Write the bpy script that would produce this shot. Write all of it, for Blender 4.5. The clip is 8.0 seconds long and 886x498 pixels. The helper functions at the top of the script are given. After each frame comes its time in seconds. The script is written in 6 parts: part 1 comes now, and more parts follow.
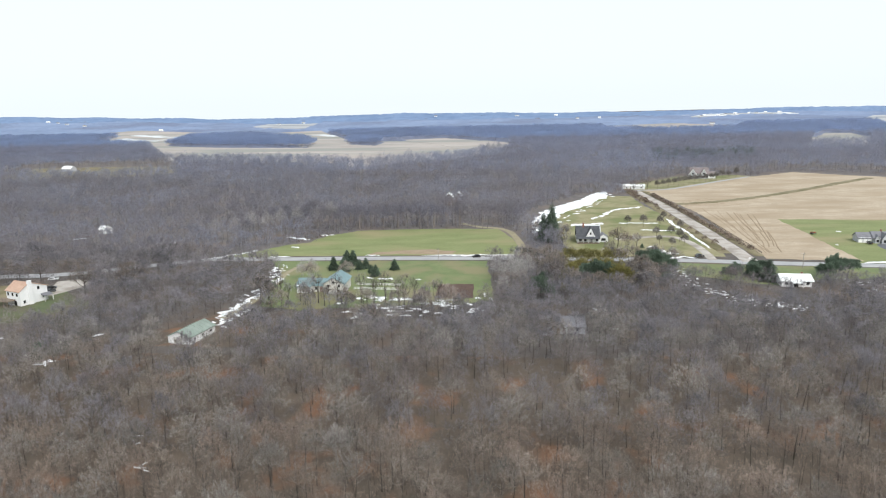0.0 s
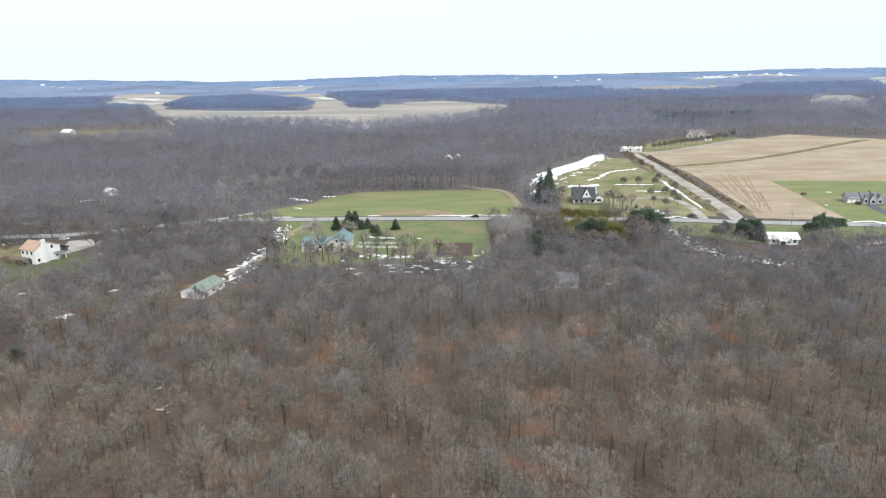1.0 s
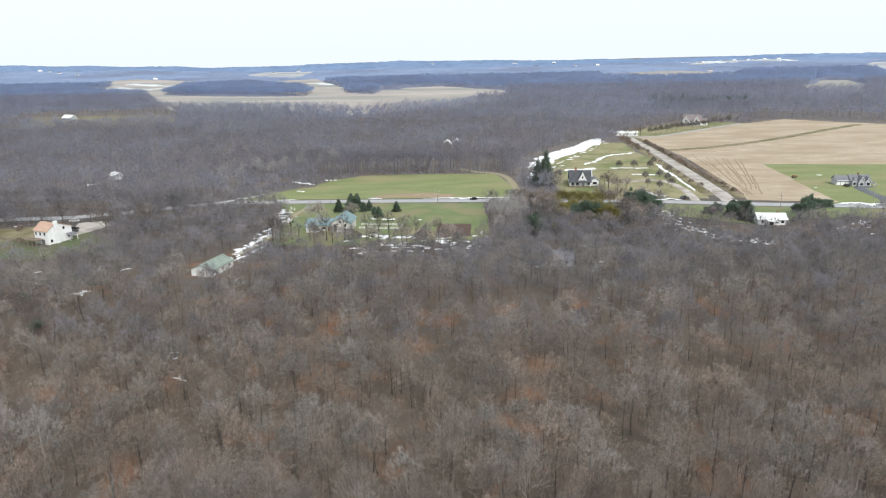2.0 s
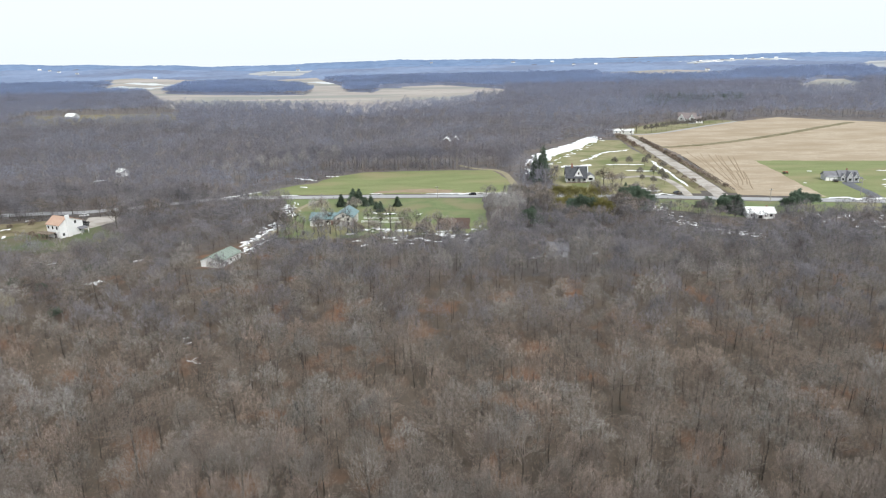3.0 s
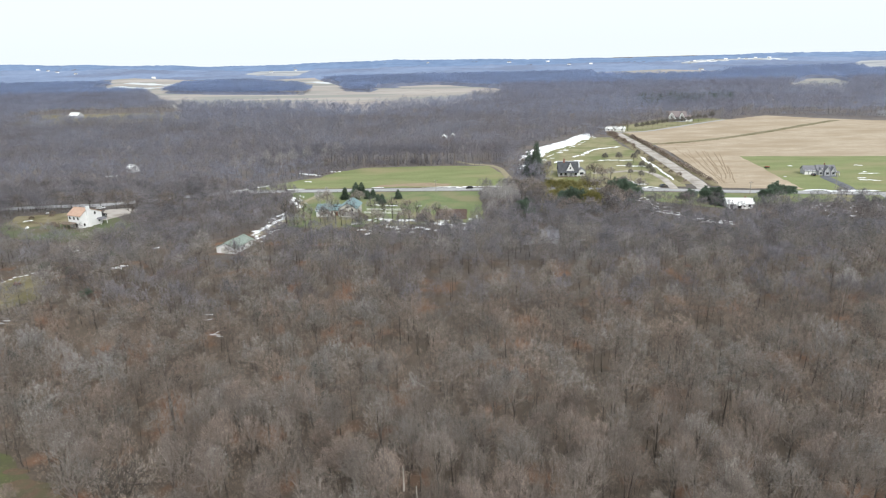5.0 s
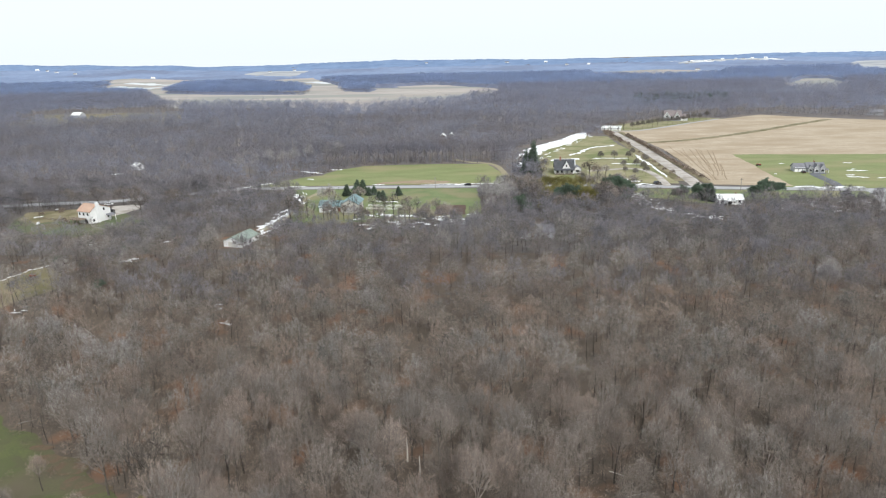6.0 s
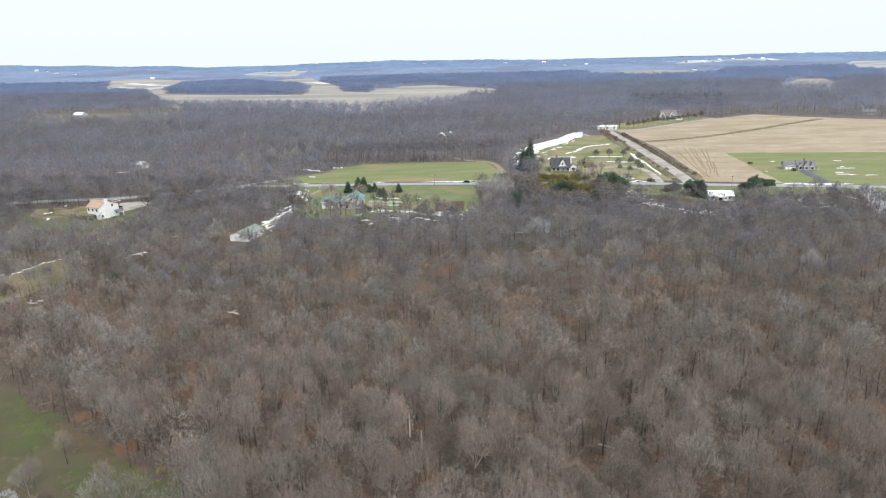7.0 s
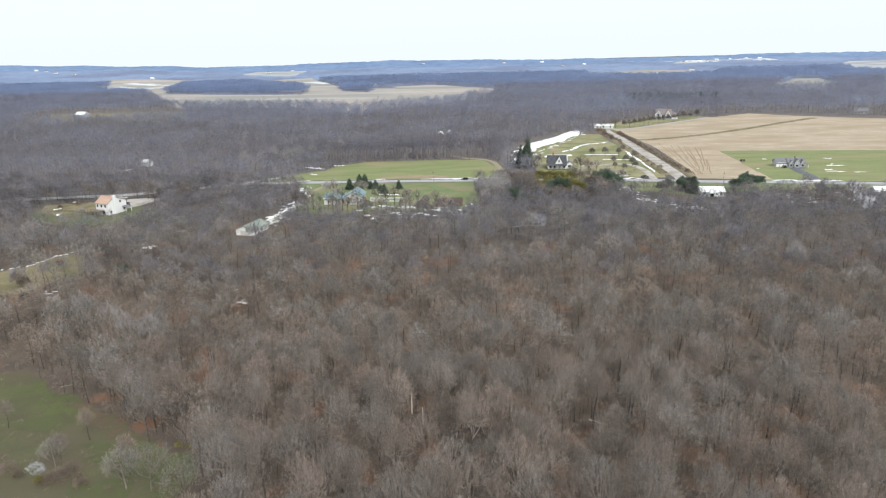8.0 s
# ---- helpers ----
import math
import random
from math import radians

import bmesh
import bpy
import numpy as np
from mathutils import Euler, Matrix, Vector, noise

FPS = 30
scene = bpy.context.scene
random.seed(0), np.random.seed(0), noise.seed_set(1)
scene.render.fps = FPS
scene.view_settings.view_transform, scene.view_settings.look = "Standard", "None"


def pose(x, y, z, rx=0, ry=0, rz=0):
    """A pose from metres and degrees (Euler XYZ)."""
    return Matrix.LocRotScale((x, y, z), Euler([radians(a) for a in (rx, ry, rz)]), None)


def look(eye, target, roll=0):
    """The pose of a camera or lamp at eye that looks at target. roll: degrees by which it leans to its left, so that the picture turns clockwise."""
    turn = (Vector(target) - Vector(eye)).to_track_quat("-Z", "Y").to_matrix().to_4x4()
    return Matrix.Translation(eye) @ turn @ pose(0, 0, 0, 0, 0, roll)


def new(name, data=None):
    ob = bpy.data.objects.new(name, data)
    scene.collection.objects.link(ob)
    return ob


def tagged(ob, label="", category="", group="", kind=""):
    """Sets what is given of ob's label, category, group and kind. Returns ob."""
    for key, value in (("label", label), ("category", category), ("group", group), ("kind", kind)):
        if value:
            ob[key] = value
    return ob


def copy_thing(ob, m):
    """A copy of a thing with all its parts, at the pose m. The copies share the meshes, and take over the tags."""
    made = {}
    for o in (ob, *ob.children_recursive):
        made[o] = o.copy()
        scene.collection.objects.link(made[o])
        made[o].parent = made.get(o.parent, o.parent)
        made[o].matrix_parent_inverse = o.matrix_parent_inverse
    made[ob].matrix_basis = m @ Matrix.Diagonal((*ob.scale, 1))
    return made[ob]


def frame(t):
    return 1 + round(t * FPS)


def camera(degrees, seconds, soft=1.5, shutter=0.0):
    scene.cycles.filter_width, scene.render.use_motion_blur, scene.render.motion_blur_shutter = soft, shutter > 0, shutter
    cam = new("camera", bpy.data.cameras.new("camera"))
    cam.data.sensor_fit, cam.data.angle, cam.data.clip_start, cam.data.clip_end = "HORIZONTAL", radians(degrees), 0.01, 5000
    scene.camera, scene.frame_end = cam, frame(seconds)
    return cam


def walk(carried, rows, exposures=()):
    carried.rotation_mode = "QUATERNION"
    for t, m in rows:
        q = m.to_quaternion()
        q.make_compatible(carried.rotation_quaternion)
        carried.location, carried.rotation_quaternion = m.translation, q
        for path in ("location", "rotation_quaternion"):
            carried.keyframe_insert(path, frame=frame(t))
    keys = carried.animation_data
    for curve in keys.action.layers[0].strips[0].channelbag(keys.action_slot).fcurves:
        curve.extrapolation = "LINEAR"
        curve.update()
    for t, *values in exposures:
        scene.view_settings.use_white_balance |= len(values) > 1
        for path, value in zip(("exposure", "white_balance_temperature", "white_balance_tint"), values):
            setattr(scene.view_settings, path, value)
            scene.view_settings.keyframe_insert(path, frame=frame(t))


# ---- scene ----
from mathutils import geometry

cam = camera(67.5, 8.0, soft=1.1)
METRES, EYE, TILT, LEAN, TURN = 82.72, 80.0, 0.0, 0.0, 3.7
ROWS = [
    (0.0, 0.0, 0.0, 0.0, -0.27, -12.45, 1.24),
    (0.5, -0.004, -0.0611, 0.0008, -0.35, -14.04, 1.25),
    (1.0, -0.0078, -0.1224, 0.0016, -0.42, -15.54, 1.28),
    (1.5, -0.0119, -0.1844, 0.0025, -0.5, -16.51, 1.31),
    (3.0, -0.0227, -0.3731, 0.0054, -0.68, -16.81, 1.35),
    (3.5, -0.0266, -0.4352, 0.0067, -0.75, -16.81, 1.34),
    (4.0, -0.0304, -0.4976, 0.008, -0.82, -16.81, 1.34),
    (4.5, -0.034, -0.5597, 0.0095, -0.9, -16.82, 1.35),
    (6.0, -0.047, -0.7469, 0.0133, -1.14, -16.81, 1.37),
    (6.5, -0.0505, -0.8099, 0.014, -1.2, -16.79, 1.36),
    (7.0, -0.0541, -0.8725, 0.0148, -1.28, -16.78, 1.37),
    (7.5, -0.0573, -0.935, 0.0151, -1.34, -16.78, 1.38),
    (8.0, -0.0605, -0.998, 0.0156, -1.4, -16.78, 1.38),
]
walk(cam, [(t, pose(0, 0, EYE, TILT, LEAN, TURN) @ pose(METRES * x, METRES * y, METRES * z, 90 + pitch, roll, yaw)) for t, x, y, z, yaw, pitch, roll in ROWS])

# ---- light: thin bright overcast ----
SUN_ELEVATION, SUN_AZIMUTH = 42.0, 150.0
world = bpy.data.worlds.new("overcast_sky")
world.use_nodes = True
scene.world = world
wn = world.node_tree
sky = wn.nodes.new("ShaderNodeTexSky")
sky.sky_type = "NISHITA"
sky.sun_disc = False
sky.sun_elevation = radians(SUN_ELEVATION)
sky.sun_rotation = radians(SUN_AZIMUTH)
sky.dust_density = 3.0
cloud = wn.nodes.new("ShaderNodeMix")
cloud.data_type = "RGBA"
cloud.inputs[0].default_value = 0.9
cloud.inputs[7].default_value = (6.75, 7.35, 7.6, 1)
wn.links.new(sky.outputs[0], cloud.inputs[6])
wn.links.new(cloud.outputs[2], wn.nodes["Background"].inputs[0])
wn.nodes["Background"].inputs[1].default_value = 0.14
sun = new("sun", bpy.data.lights.new("sun", "SUN"))
sun.data.energy, sun.data.angle, sun.data.color = 2.8, radians(25), (1.0, 0.975, 0.94)
sa, se = radians(SUN_AZIMUTH), radians(SUN_ELEVATION)
sun.matrix_world = look((0, 0, 300), Vector((0, 0, 300)) - Vector((math.sin(sa) * math.cos(se), math.cos(sa) * math.cos(se), math.sin(se))))
scene.view_settings.exposure = 0.08


# ---- materials ----
def material(name, low, high, size=4.0, fine=0.4, rough=0.9, bump=0.0, third=None, third_size=30.0, third_amount=(0.45, 0.62), per_object=0.0, per_island=0.0, metal=0.0, stretch=(1, 1, 1), glow=0.0, round_=0.0, spray=0.0, spread=22.0, vary=0.3, sheer=0.5):
    m = bpy.data.materials.new(name)
    m.use_nodes = True
    n, l = m.node_tree.nodes, m.node_tree.links
    b = n["Principled BSDF"]
    b.inputs["Roughness"].default_value = rough
    b.inputs["Metallic"].default_value = metal
    b.inputs["Specular IOR Level"].default_value = 0.2 if rough > 0.6 else 0.5
    geo = n.new("ShaderNodeNewGeometry")
    mp = n.new("ShaderNodeMapping")
    mp.inputs["Scale"].default_value = stretch
    l.new(geo.outputs["Position"], mp.inputs[0])

    def noise_at(s, detail):
        t = n.new("ShaderNodeTexNoise")
        t.inputs["Scale"].default_value = 1.0 / s
        t.inputs["Detail"].default_value = detail
        l.new(mp.outputs[0], t.inputs["Vector"])
        return t.outputs[0]

    def mix(f, a, c):
        x = n.new("ShaderNodeMix")
        x.data_type = "RGBA"
        l.new(f, x.inputs[0])
        for v, k in ((a, 6), (c, 7)):
            if isinstance(v, tuple):
                x.inputs[k].default_value = (*v, 1)
            else:
                l.new(v, x.inputs[k])
        return x.outputs[2]

    def span(f, lo, hi, a=0.0, c=1.0):
        r = n.new("ShaderNodeMapRange")
        for k, v in zip((1, 2, 3, 4), (lo, hi, a, c)):
            r.inputs[k].default_value = v
        l.new(f, r.inputs[0])
        return r.outputs[0]

    big, small = noise_at(size, 4), noise_at(fine, 3)
    add = n.new("ShaderNodeMath")
    add.operation = "ADD"
    l.new(big, add.inputs[0])
    l.new(small, add.inputs[1])
    col = mix(span(add.outputs[0], 0.75, 1.25), low, high)
    if third:
        col = mix(span(noise_at(third_size, 4), *third_amount), col, third)
    for amount, source in ((per_object, "object"), (per_island, "island"), (vary if spray else 0.0, "tree")):
        if amount:
            if source == "tree":
                tone = n.new("ShaderNodeAttribute")
                tone.attribute_name = "tone"
                out = span(tone.outputs["Fac"], -1, 1)
            else:
                out = n.new("ShaderNodeObjectInfo").outputs["Random"] if source == "object" else geo.outputs["Random Per Island"]
            hsv = n.new("ShaderNodeHueSaturation")
            l.new(col, hsv.inputs["Color"])
            l.new(span(out, 0, 1, 1 - amount, 1 + amount), hsv.inputs["Value"])
            col = hsv.outputs[0]
    l.new(col, b.inputs["Base Color"])
    if bump:
        bp = n.new("ShaderNodeBump")
        bp.inputs["Strength"].default_value = bump
        bp.inputs["Distance"].default_value = fine * 0.3
        l.new(small, bp.inputs["Height"])
        l.new(bp.outputs[0], b.inputs["Normal"])
    if round_:
        # twigs are round: a fan of them is lit as the outside of its crown is, facing out and up
        up = n.new("ShaderNodeVectorMath")
        up.operation = "SCALE"
        up.inputs["Scale"].default_value = 1 - round_
        if spray:
            way = n.new("ShaderNodeAttribute")
            way.attribute_name = "way"
            turned = n.new("ShaderNodeVectorTransform")
            turned.vector_type, turned.convert_from, turned.convert_to = "VECTOR", "OBJECT", "WORLD"
            l.new(way.outputs["Vector"], turned.inputs[0])
            both = n.new("ShaderNodeVectorMath")
            both.operation = "MULTIPLY_ADD"
            both.inputs[1].default_value = (1.3, 1.3, 1.3)
            l.new(turned.outputs[0], both.inputs[0])
            l.new(geo.outputs["Normal"], both.inputs[2])
            l.new(both.outputs[0], up.inputs[0])
        else:
            l.new(geo.outputs["Normal"], up.inputs[0])
        tip = n.new("ShaderNodeVectorMath")
        tip.inputs[1].default_value = (0, 0, round_)
        l.new(up.outputs[0], tip.inputs[0])
        nrm = n.new("ShaderNodeVectorMath")
        nrm.operation = "NORMALIZE"
        l.new(tip.outputs[0], nrm.inputs[0])
        l.new(nrm.outputs[0], b.inputs["Normal"])
    if spray:
        # a fan of fine twigs: solid along lines that run out from the fan's foot, open between them
        uv = n.new("ShaderNodeSeparateXYZ")
        l.new(n.new("ShaderNodeUVMap").outputs[0], uv.inputs[0])

        def calc(op, x, y):
            k = n.new("ShaderNodeMath")
            k.operation = op
            for i, v in enumerate((x, y)):
                if isinstance(v, (int, float)):
                    k.inputs[i].default_value = v
                else:
                    l.new(v, k.inputs[i])
            return k.outputs[0]
        across = calc("DIVIDE", calc("SUBTRACT", uv.outputs[0], 0.5), calc("ADD", uv.outputs[1], 0.02))
        at = n.new("ShaderNodeCombineXYZ")
        l.new(calc("MULTIPLY", across, spread), at.inputs[0])
        l.new(calc("MULTIPLY", uv.outputs[1], 2.2), at.inputs[1])
        l.new(calc("MULTIPLY", geo.outputs["Random Per Island"], 90.0), at.inputs[2])
        t = n.new("ShaderNodeTexNoise")
        t.inputs["Scale"].default_value = 1.0
        t.inputs["Detail"].default_value = 1.0
        l.new(at.outputs[0], t.inputs["Vector"])
        open_ = n.new("ShaderNodeBsdfTransparent")
        blend = n.new("ShaderNodeMixShader")
        l.new(span(t.outputs[0], 0.97 - spray, 1.05 - spray), blend.inputs[0])
        l.new(open_.outputs[0], blend.inputs[1])
        # light also comes through between the twigs of a fan
        thin = n.new("ShaderNodeBsdfTranslucent")
        l.new(col, thin.inputs[0])
        solid = n.new("ShaderNodeMixShader")
        solid.inputs[0].default_value = sheer
        l.new(b.outputs[0], solid.inputs[1])
        l.new(thin.outputs[0], solid.inputs[2])
        l.new(solid.outputs[0], blend.inputs[2])
        l.new(blend.outputs[0], n["Material Output"].inputs[0])
    # glow: the surface emits its own colour, standing in for far haze
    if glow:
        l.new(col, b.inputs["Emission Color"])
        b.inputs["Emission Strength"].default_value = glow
    return m


M = {}
M["litter"] = material("leaf_litter", (0.078, 0.065, 0.053), (0.128, 0.100, 0.079), 5, 0.5, bump=0.5, third=(0.180, 0.100, 0.063), third_size=13, third_amount=(0.55, 0.70))
M["rust_leaves"] = material("rust_brown_leaves", (0.108, 0.074, 0.051), (0.165, 0.112, 0.077), 3, 0.4, bump=0.5, third=(0.098, 0.086, 0.053), third_size=3, third_amount=(0.40, 0.58))
M["greylitter"] = material("grey_leaf_litter", (0.105, 0.094, 0.092), (0.172, 0.155, 0.150), 7, 0.8, bump=0.4, third=(0.172, 0.140, 0.122), third_size=26, third_amount=(0.5, 0.68))
M["grass"] = material("winter_grass", (0.156, 0.184, 0.078), (0.222, 0.242, 0.114), 9, 0.6, bump=0.3, third=(0.255, 0.228, 0.128), third_size=22, third_amount=(0.48, 0.70), stretch=(0.4, 1, 1))
M["lawn"] = material("green_lawn", (0.124, 0.158, 0.070), (0.174, 0.206, 0.098), 8, 0.6, bump=0.3, third=(0.205, 0.190, 0.108), third_size=20)
M["drygrass"] = material("dry_grass", (0.205, 0.190, 0.104), (0.290, 0.264, 0.160), 7, 0.5, bump=0.3, third=(0.150, 0.168, 0.072), third_size=26, third_amount=(0.46, 0.62))
M["stubble"] = material("corn_stubble", (0.330, 0.268, 0.198), (0.458, 0.380, 0.292), 5, 0.8, bump=0.4, third=(0.318, 0.250, 0.176), third_size=22, third_amount=(0.42, 0.66), stretch=(0.4, 1, 1))
M["moss"] = material("mossy_grass", (0.070, 0.074, 0.040), (0.104, 0.120, 0.046), 7, 0.5, bump=0.4, third=(0.108, 0.088, 0.062), third_size=16, third_amount=(0.36, 0.70))
M["freshgrass"] = material("fresh_green_grass", (0.074, 0.086, 0.038), (0.106, 0.124, 0.048), 4, 0.4, bump=0.4, third=(0.086, 0.084, 0.046), third_size=4, third_amount=(0.36, 0.60))
M["yardgrass"] = material("dark_yard_grass", (0.076, 0.098, 0.052), (0.112, 0.136, 0.068), 5, 0.5, bump=0.4, third=(0.125, 0.104, 0.074), third_size=13, third_amount=(0.42, 0.66))
M["roadfloor"] = material("grey_brown_litter", (0.080, 0.070, 0.065), (0.128, 0.112, 0.103), 6, 0.6, bump=0.4, third=(0.140, 0.104, 0.082), third_size=22, third_amount=(0.52, 0.70))
M["snowyroof"] = material("patchy_snow_on_roof", (0.40, 0.415, 0.43), (0.58, 0.59, 0.60), 3, 0.5, 0.6)
M["tangrass"] = material("tan_dead_grass", (0.175, 0.15, 0.092), (0.25, 0.215, 0.14), 5, 0.5, bump=0.3, third=(0.13, 0.115, 0.06), third_size=12)
M["valley"] = material("pale_valley_stubble", (0.315, 0.280, 0.258), (0.415, 0.372, 0.345), 60, 6, third=(0.262, 0.262, 0.245), third_size=90, third_amount=(0.44, 0.60), stretch=(0.3, 1, 1))
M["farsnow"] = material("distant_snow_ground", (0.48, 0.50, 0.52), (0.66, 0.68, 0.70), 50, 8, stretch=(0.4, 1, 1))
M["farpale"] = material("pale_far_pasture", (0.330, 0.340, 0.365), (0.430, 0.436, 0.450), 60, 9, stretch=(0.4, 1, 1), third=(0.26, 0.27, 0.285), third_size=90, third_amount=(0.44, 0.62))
M["rut"] = material("dark_wheel_rut", (0.245, 0.185, 0.125), (0.325, 0.252, 0.178), 5, 0.5)
M["soil"] = material("bare_soil", (0.075, 0.05, 0.042), (0.12, 0.08, 0.065), 5, 0.5, bump=0.5)
M["asphalt"] = material("weathered_asphalt", (0.30, 0.30, 0.31), (0.38, 0.38, 0.385), 6, 0.3, 0.85, bump=0.2)
M["darkasphalt"] = material("dark_asphalt", (0.10, 0.105, 0.118), (0.15, 0.155, 0.17), 5, 0.3, 0.85, bump=0.2)
M["gravel"] = material("pale_gravel", (0.365, 0.335, 0.308), (0.480, 0.445, 0.412), 4, 0.3, bump=0.4, third=(0.29, 0.258, 0.23), third_size=9)
M["track"] = material("worn_track", (0.24, 0.21, 0.14), (0.33, 0.29, 0.20), 4, 0.4, bump=0.3)
M["snow"] = material("old_snow", (0.74, 0.76, 0.79), (0.86, 0.87, 0.88), 3, 0.4, 0.6, bump=0.4)
M["bark"] = material("grey_bark", (0.052, 0.044, 0.038), (0.12, 0.104, 0.09), 1.5, 0.15, per_object=0.25)
M["limb"] = material("grey_upper_limbs", (0.15, 0.125, 0.11), (0.27, 0.235, 0.21), 1.5, 0.15, per_object=0.2)
M["palebark"] = material("pale_bark", (0.24, 0.22, 0.20), (0.38, 0.355, 0.33), 1.0, 0.2, per_object=0.15)
M["deadwood"] = material("bleached_dead_wood", (0.46, 0.43, 0.39), (0.66, 0.63, 0.58), 1.0, 0.2)
M["twig"] = material("bare_twigs", (0.322, 0.268, 0.232), (0.532, 0.468, 0.422), 9, 1.2, per_object=0.26, per_island=0.05, round_=0.36, spray=0.385, vary=0.28)
# roadside twigs: a slight distance haze is mixed into the colour
M["edgetwig"] = material("slightly_hazed_twigs", (0.250, 0.236, 0.254), (0.412, 0.396, 0.430), 11, 1.6, per_object=0.2, per_island=0.05, round_=0.5, spray=0.41, vary=0.26, third=(0.305, 0.256, 0.240), third_size=26, third_amount=(0.50, 0.70))
M["redtwig"] = material("reddish_twigs", (0.345, 0.266, 0.222), (0.575, 0.466, 0.402), 9, 1.2, per_object=0.26, per_island=0.05, round_=0.36, spray=0.385, vary=0.28)
M["greytwig"] = material("grey_twigs", (0.326, 0.300, 0.276), (0.576, 0.540, 0.506), 9, 1.2, per_object=0.26, per_island=0.05, round_=0.36, spray=0.385, vary=0.28)
M["paletwig"] = material("pale_twigs", (0.430, 0.405, 0.398), (0.620, 0.592, 0.588), 6, 1.0, per_island=0.15, round_=0.42, spray=0.42)
# both middle-distance twig colours carry the blue-violet of distance haze
M["woods"] = material("hazed_bare_woods", (0.340, 0.360, 0.460), (0.448, 0.474, 0.604), 40, 12, per_island=0.02, round_=0.85, spray=0.44, vary=0.11, sheer=0.75, third=(0.338, 0.332, 0.400), third_size=110, third_amount=(0.40, 0.66))
M["hazetwig"] = material("hazed_violet_twigs", (0.318, 0.318, 0.378), (0.428, 0.432, 0.514), 30, 9, per_island=0.02, round_=0.82, spray=0.43, vary=0.14, sheer=0.72, third=(0.318, 0.290, 0.312), third_size=70, third_amount=(0.40, 0.66))
M["frost"] = material("snow_caught_twigs", (0.60, 0.61, 0.63), (0.78, 0.79, 0.80), 1.5, 0.3, round_=0.5, spray=0.46, spread=9.0)
M["brush"] = material("brown_brush", (0.258, 0.196, 0.158), (0.420, 0.340, 0.285), 6, 0.8, per_object=0.2, per_island=0.15, round_=0.5, spray=0.43)
# valley trees: stronger haze blue painted into the twigs
M["hazewoods"] = material("hazed_far_woods", (0.330, 0.410, 0.605), (0.415, 0.502, 0.735), 70, 22, per_island=0.02, round_=0.9, spray=0.48, vary=0.09, sheer=0.75, third=(0.318, 0.372, 0.522), third_size=160, third_amount=(0.42, 0.66))
# the far floor is tinted with the same haze as its trees
M["hazefloor"] = material("hazed_wood_floor", (0.130, 0.145, 0.200), (0.165, 0.182, 0.246), 60, 15)
M["orchard"] = material("dense_dark_twigs", (0.165, 0.150, 0.135), (0.285, 0.262, 0.240), 3, 0.6, per_object=0.2, per_island=0.15, round_=0.4, spray=0.50)
# wooded slopes: air haze is painted in as blue
M["hazeslopes"] = material("hazed_distant_woods", (0.180, 0.232, 0.352), (0.228, 0.290, 0.425), 180, 40, round_=0.85, third=(0.165, 0.200, 0.295), third_size=300, third_amount=(0.45, 0.62))
# horizon hills: haze painted blue, and lifted further by emission
M["hills"] = material("hazed_glowing_hill_woods", (0.118, 0.176, 0.292), (0.170, 0.242, 0.378), 260, 60, glow=0.16, round_=0.85)
M["needle"] = material("dark_needles", (0.088, 0.128, 0.092), (0.185, 0.242, 0.178), 2, 0.3, per_object=0.25, per_island=0.2, round_=0.5, spray=0.56)
M["olive"] = material("olive_foliage", (0.190, 0.178, 0.064), (0.335, 0.298, 0.120), 3, 0.4, per_object=0.2, per_island=0.25, round_=0.3, spray=0.50)
M["white"] = material("white_siding", (0.70, 0.71, 0.72), (0.80, 0.80, 0.80), 3, 0.4, 0.6)
M["cream"] = material("cream_siding", (0.50, 0.49, 0.455), (0.60, 0.585, 0.55), 3, 0.4, 0.7)
M["greysiding"] = material("grey_siding", (0.36, 0.37, 0.39), (0.45, 0.46, 0.48), 3, 0.4, 0.7)
M["trim"] = material("white_trim", (0.78, 0.78, 0.78), (0.84, 0.84, 0.84), 2, 0.3, 0.5)
M["darkroof"] = material("dark_shingle", (0.055, 0.058, 0.065), (0.10, 0.104, 0.115), 2, 0.3, 0.85, bump=0.3)
M["greyroof"] = material("grey_shingle", (0.15, 0.15, 0.165), (0.22, 0.22, 0.24), 2, 0.3, 0.85, bump=0.3)
M["brownroof"] = material("brown_grey_shingle", (0.17, 0.145, 0.145), (0.25, 0.215, 0.215), 2, 0.3, 0.85, bump=0.3)
# bark lightened for far trunks, as haze would fade them
M["farbark"] = material("hazed_far_bark", (0.13, 0.12, 0.125), (0.21, 0.195, 0.20), 1.5, 0.3)
M["orangeroof"] = material("faded_orange_shingle", (0.38, 0.255, 0.19), (0.49, 0.34, 0.265), 3, 0.4, 0.85, bump=0.3)
M["tealroof"] = material("teal_metal_roof", (0.12, 0.20, 0.215), (0.19, 0.28, 0.295), 3, 0.5, 0.5)
M["greenroof"] = material("faded_green_roof", (0.17, 0.215, 0.185), (0.25, 0.295, 0.26), 3, 0.5, 0.6)
M["whiteroof"] = material("white_metal_roof", (0.72, 0.74, 0.74), (0.82, 0.83, 0.82), 3, 0.5, 0.45)
M["brick"] = material("red_brown_brick", (0.20, 0.10, 0.075), (0.30, 0.16, 0.12), 1, 0.2, 0.85)
M["glass"] = material("window_glass", (0.02, 0.022, 0.025), (0.035, 0.037, 0.04), 2, 0.5, 0.08)
M["wood"] = material("weathered_wood", (0.14, 0.11, 0.085), (0.25, 0.20, 0.16), 1.5, 0.2, 0.85)
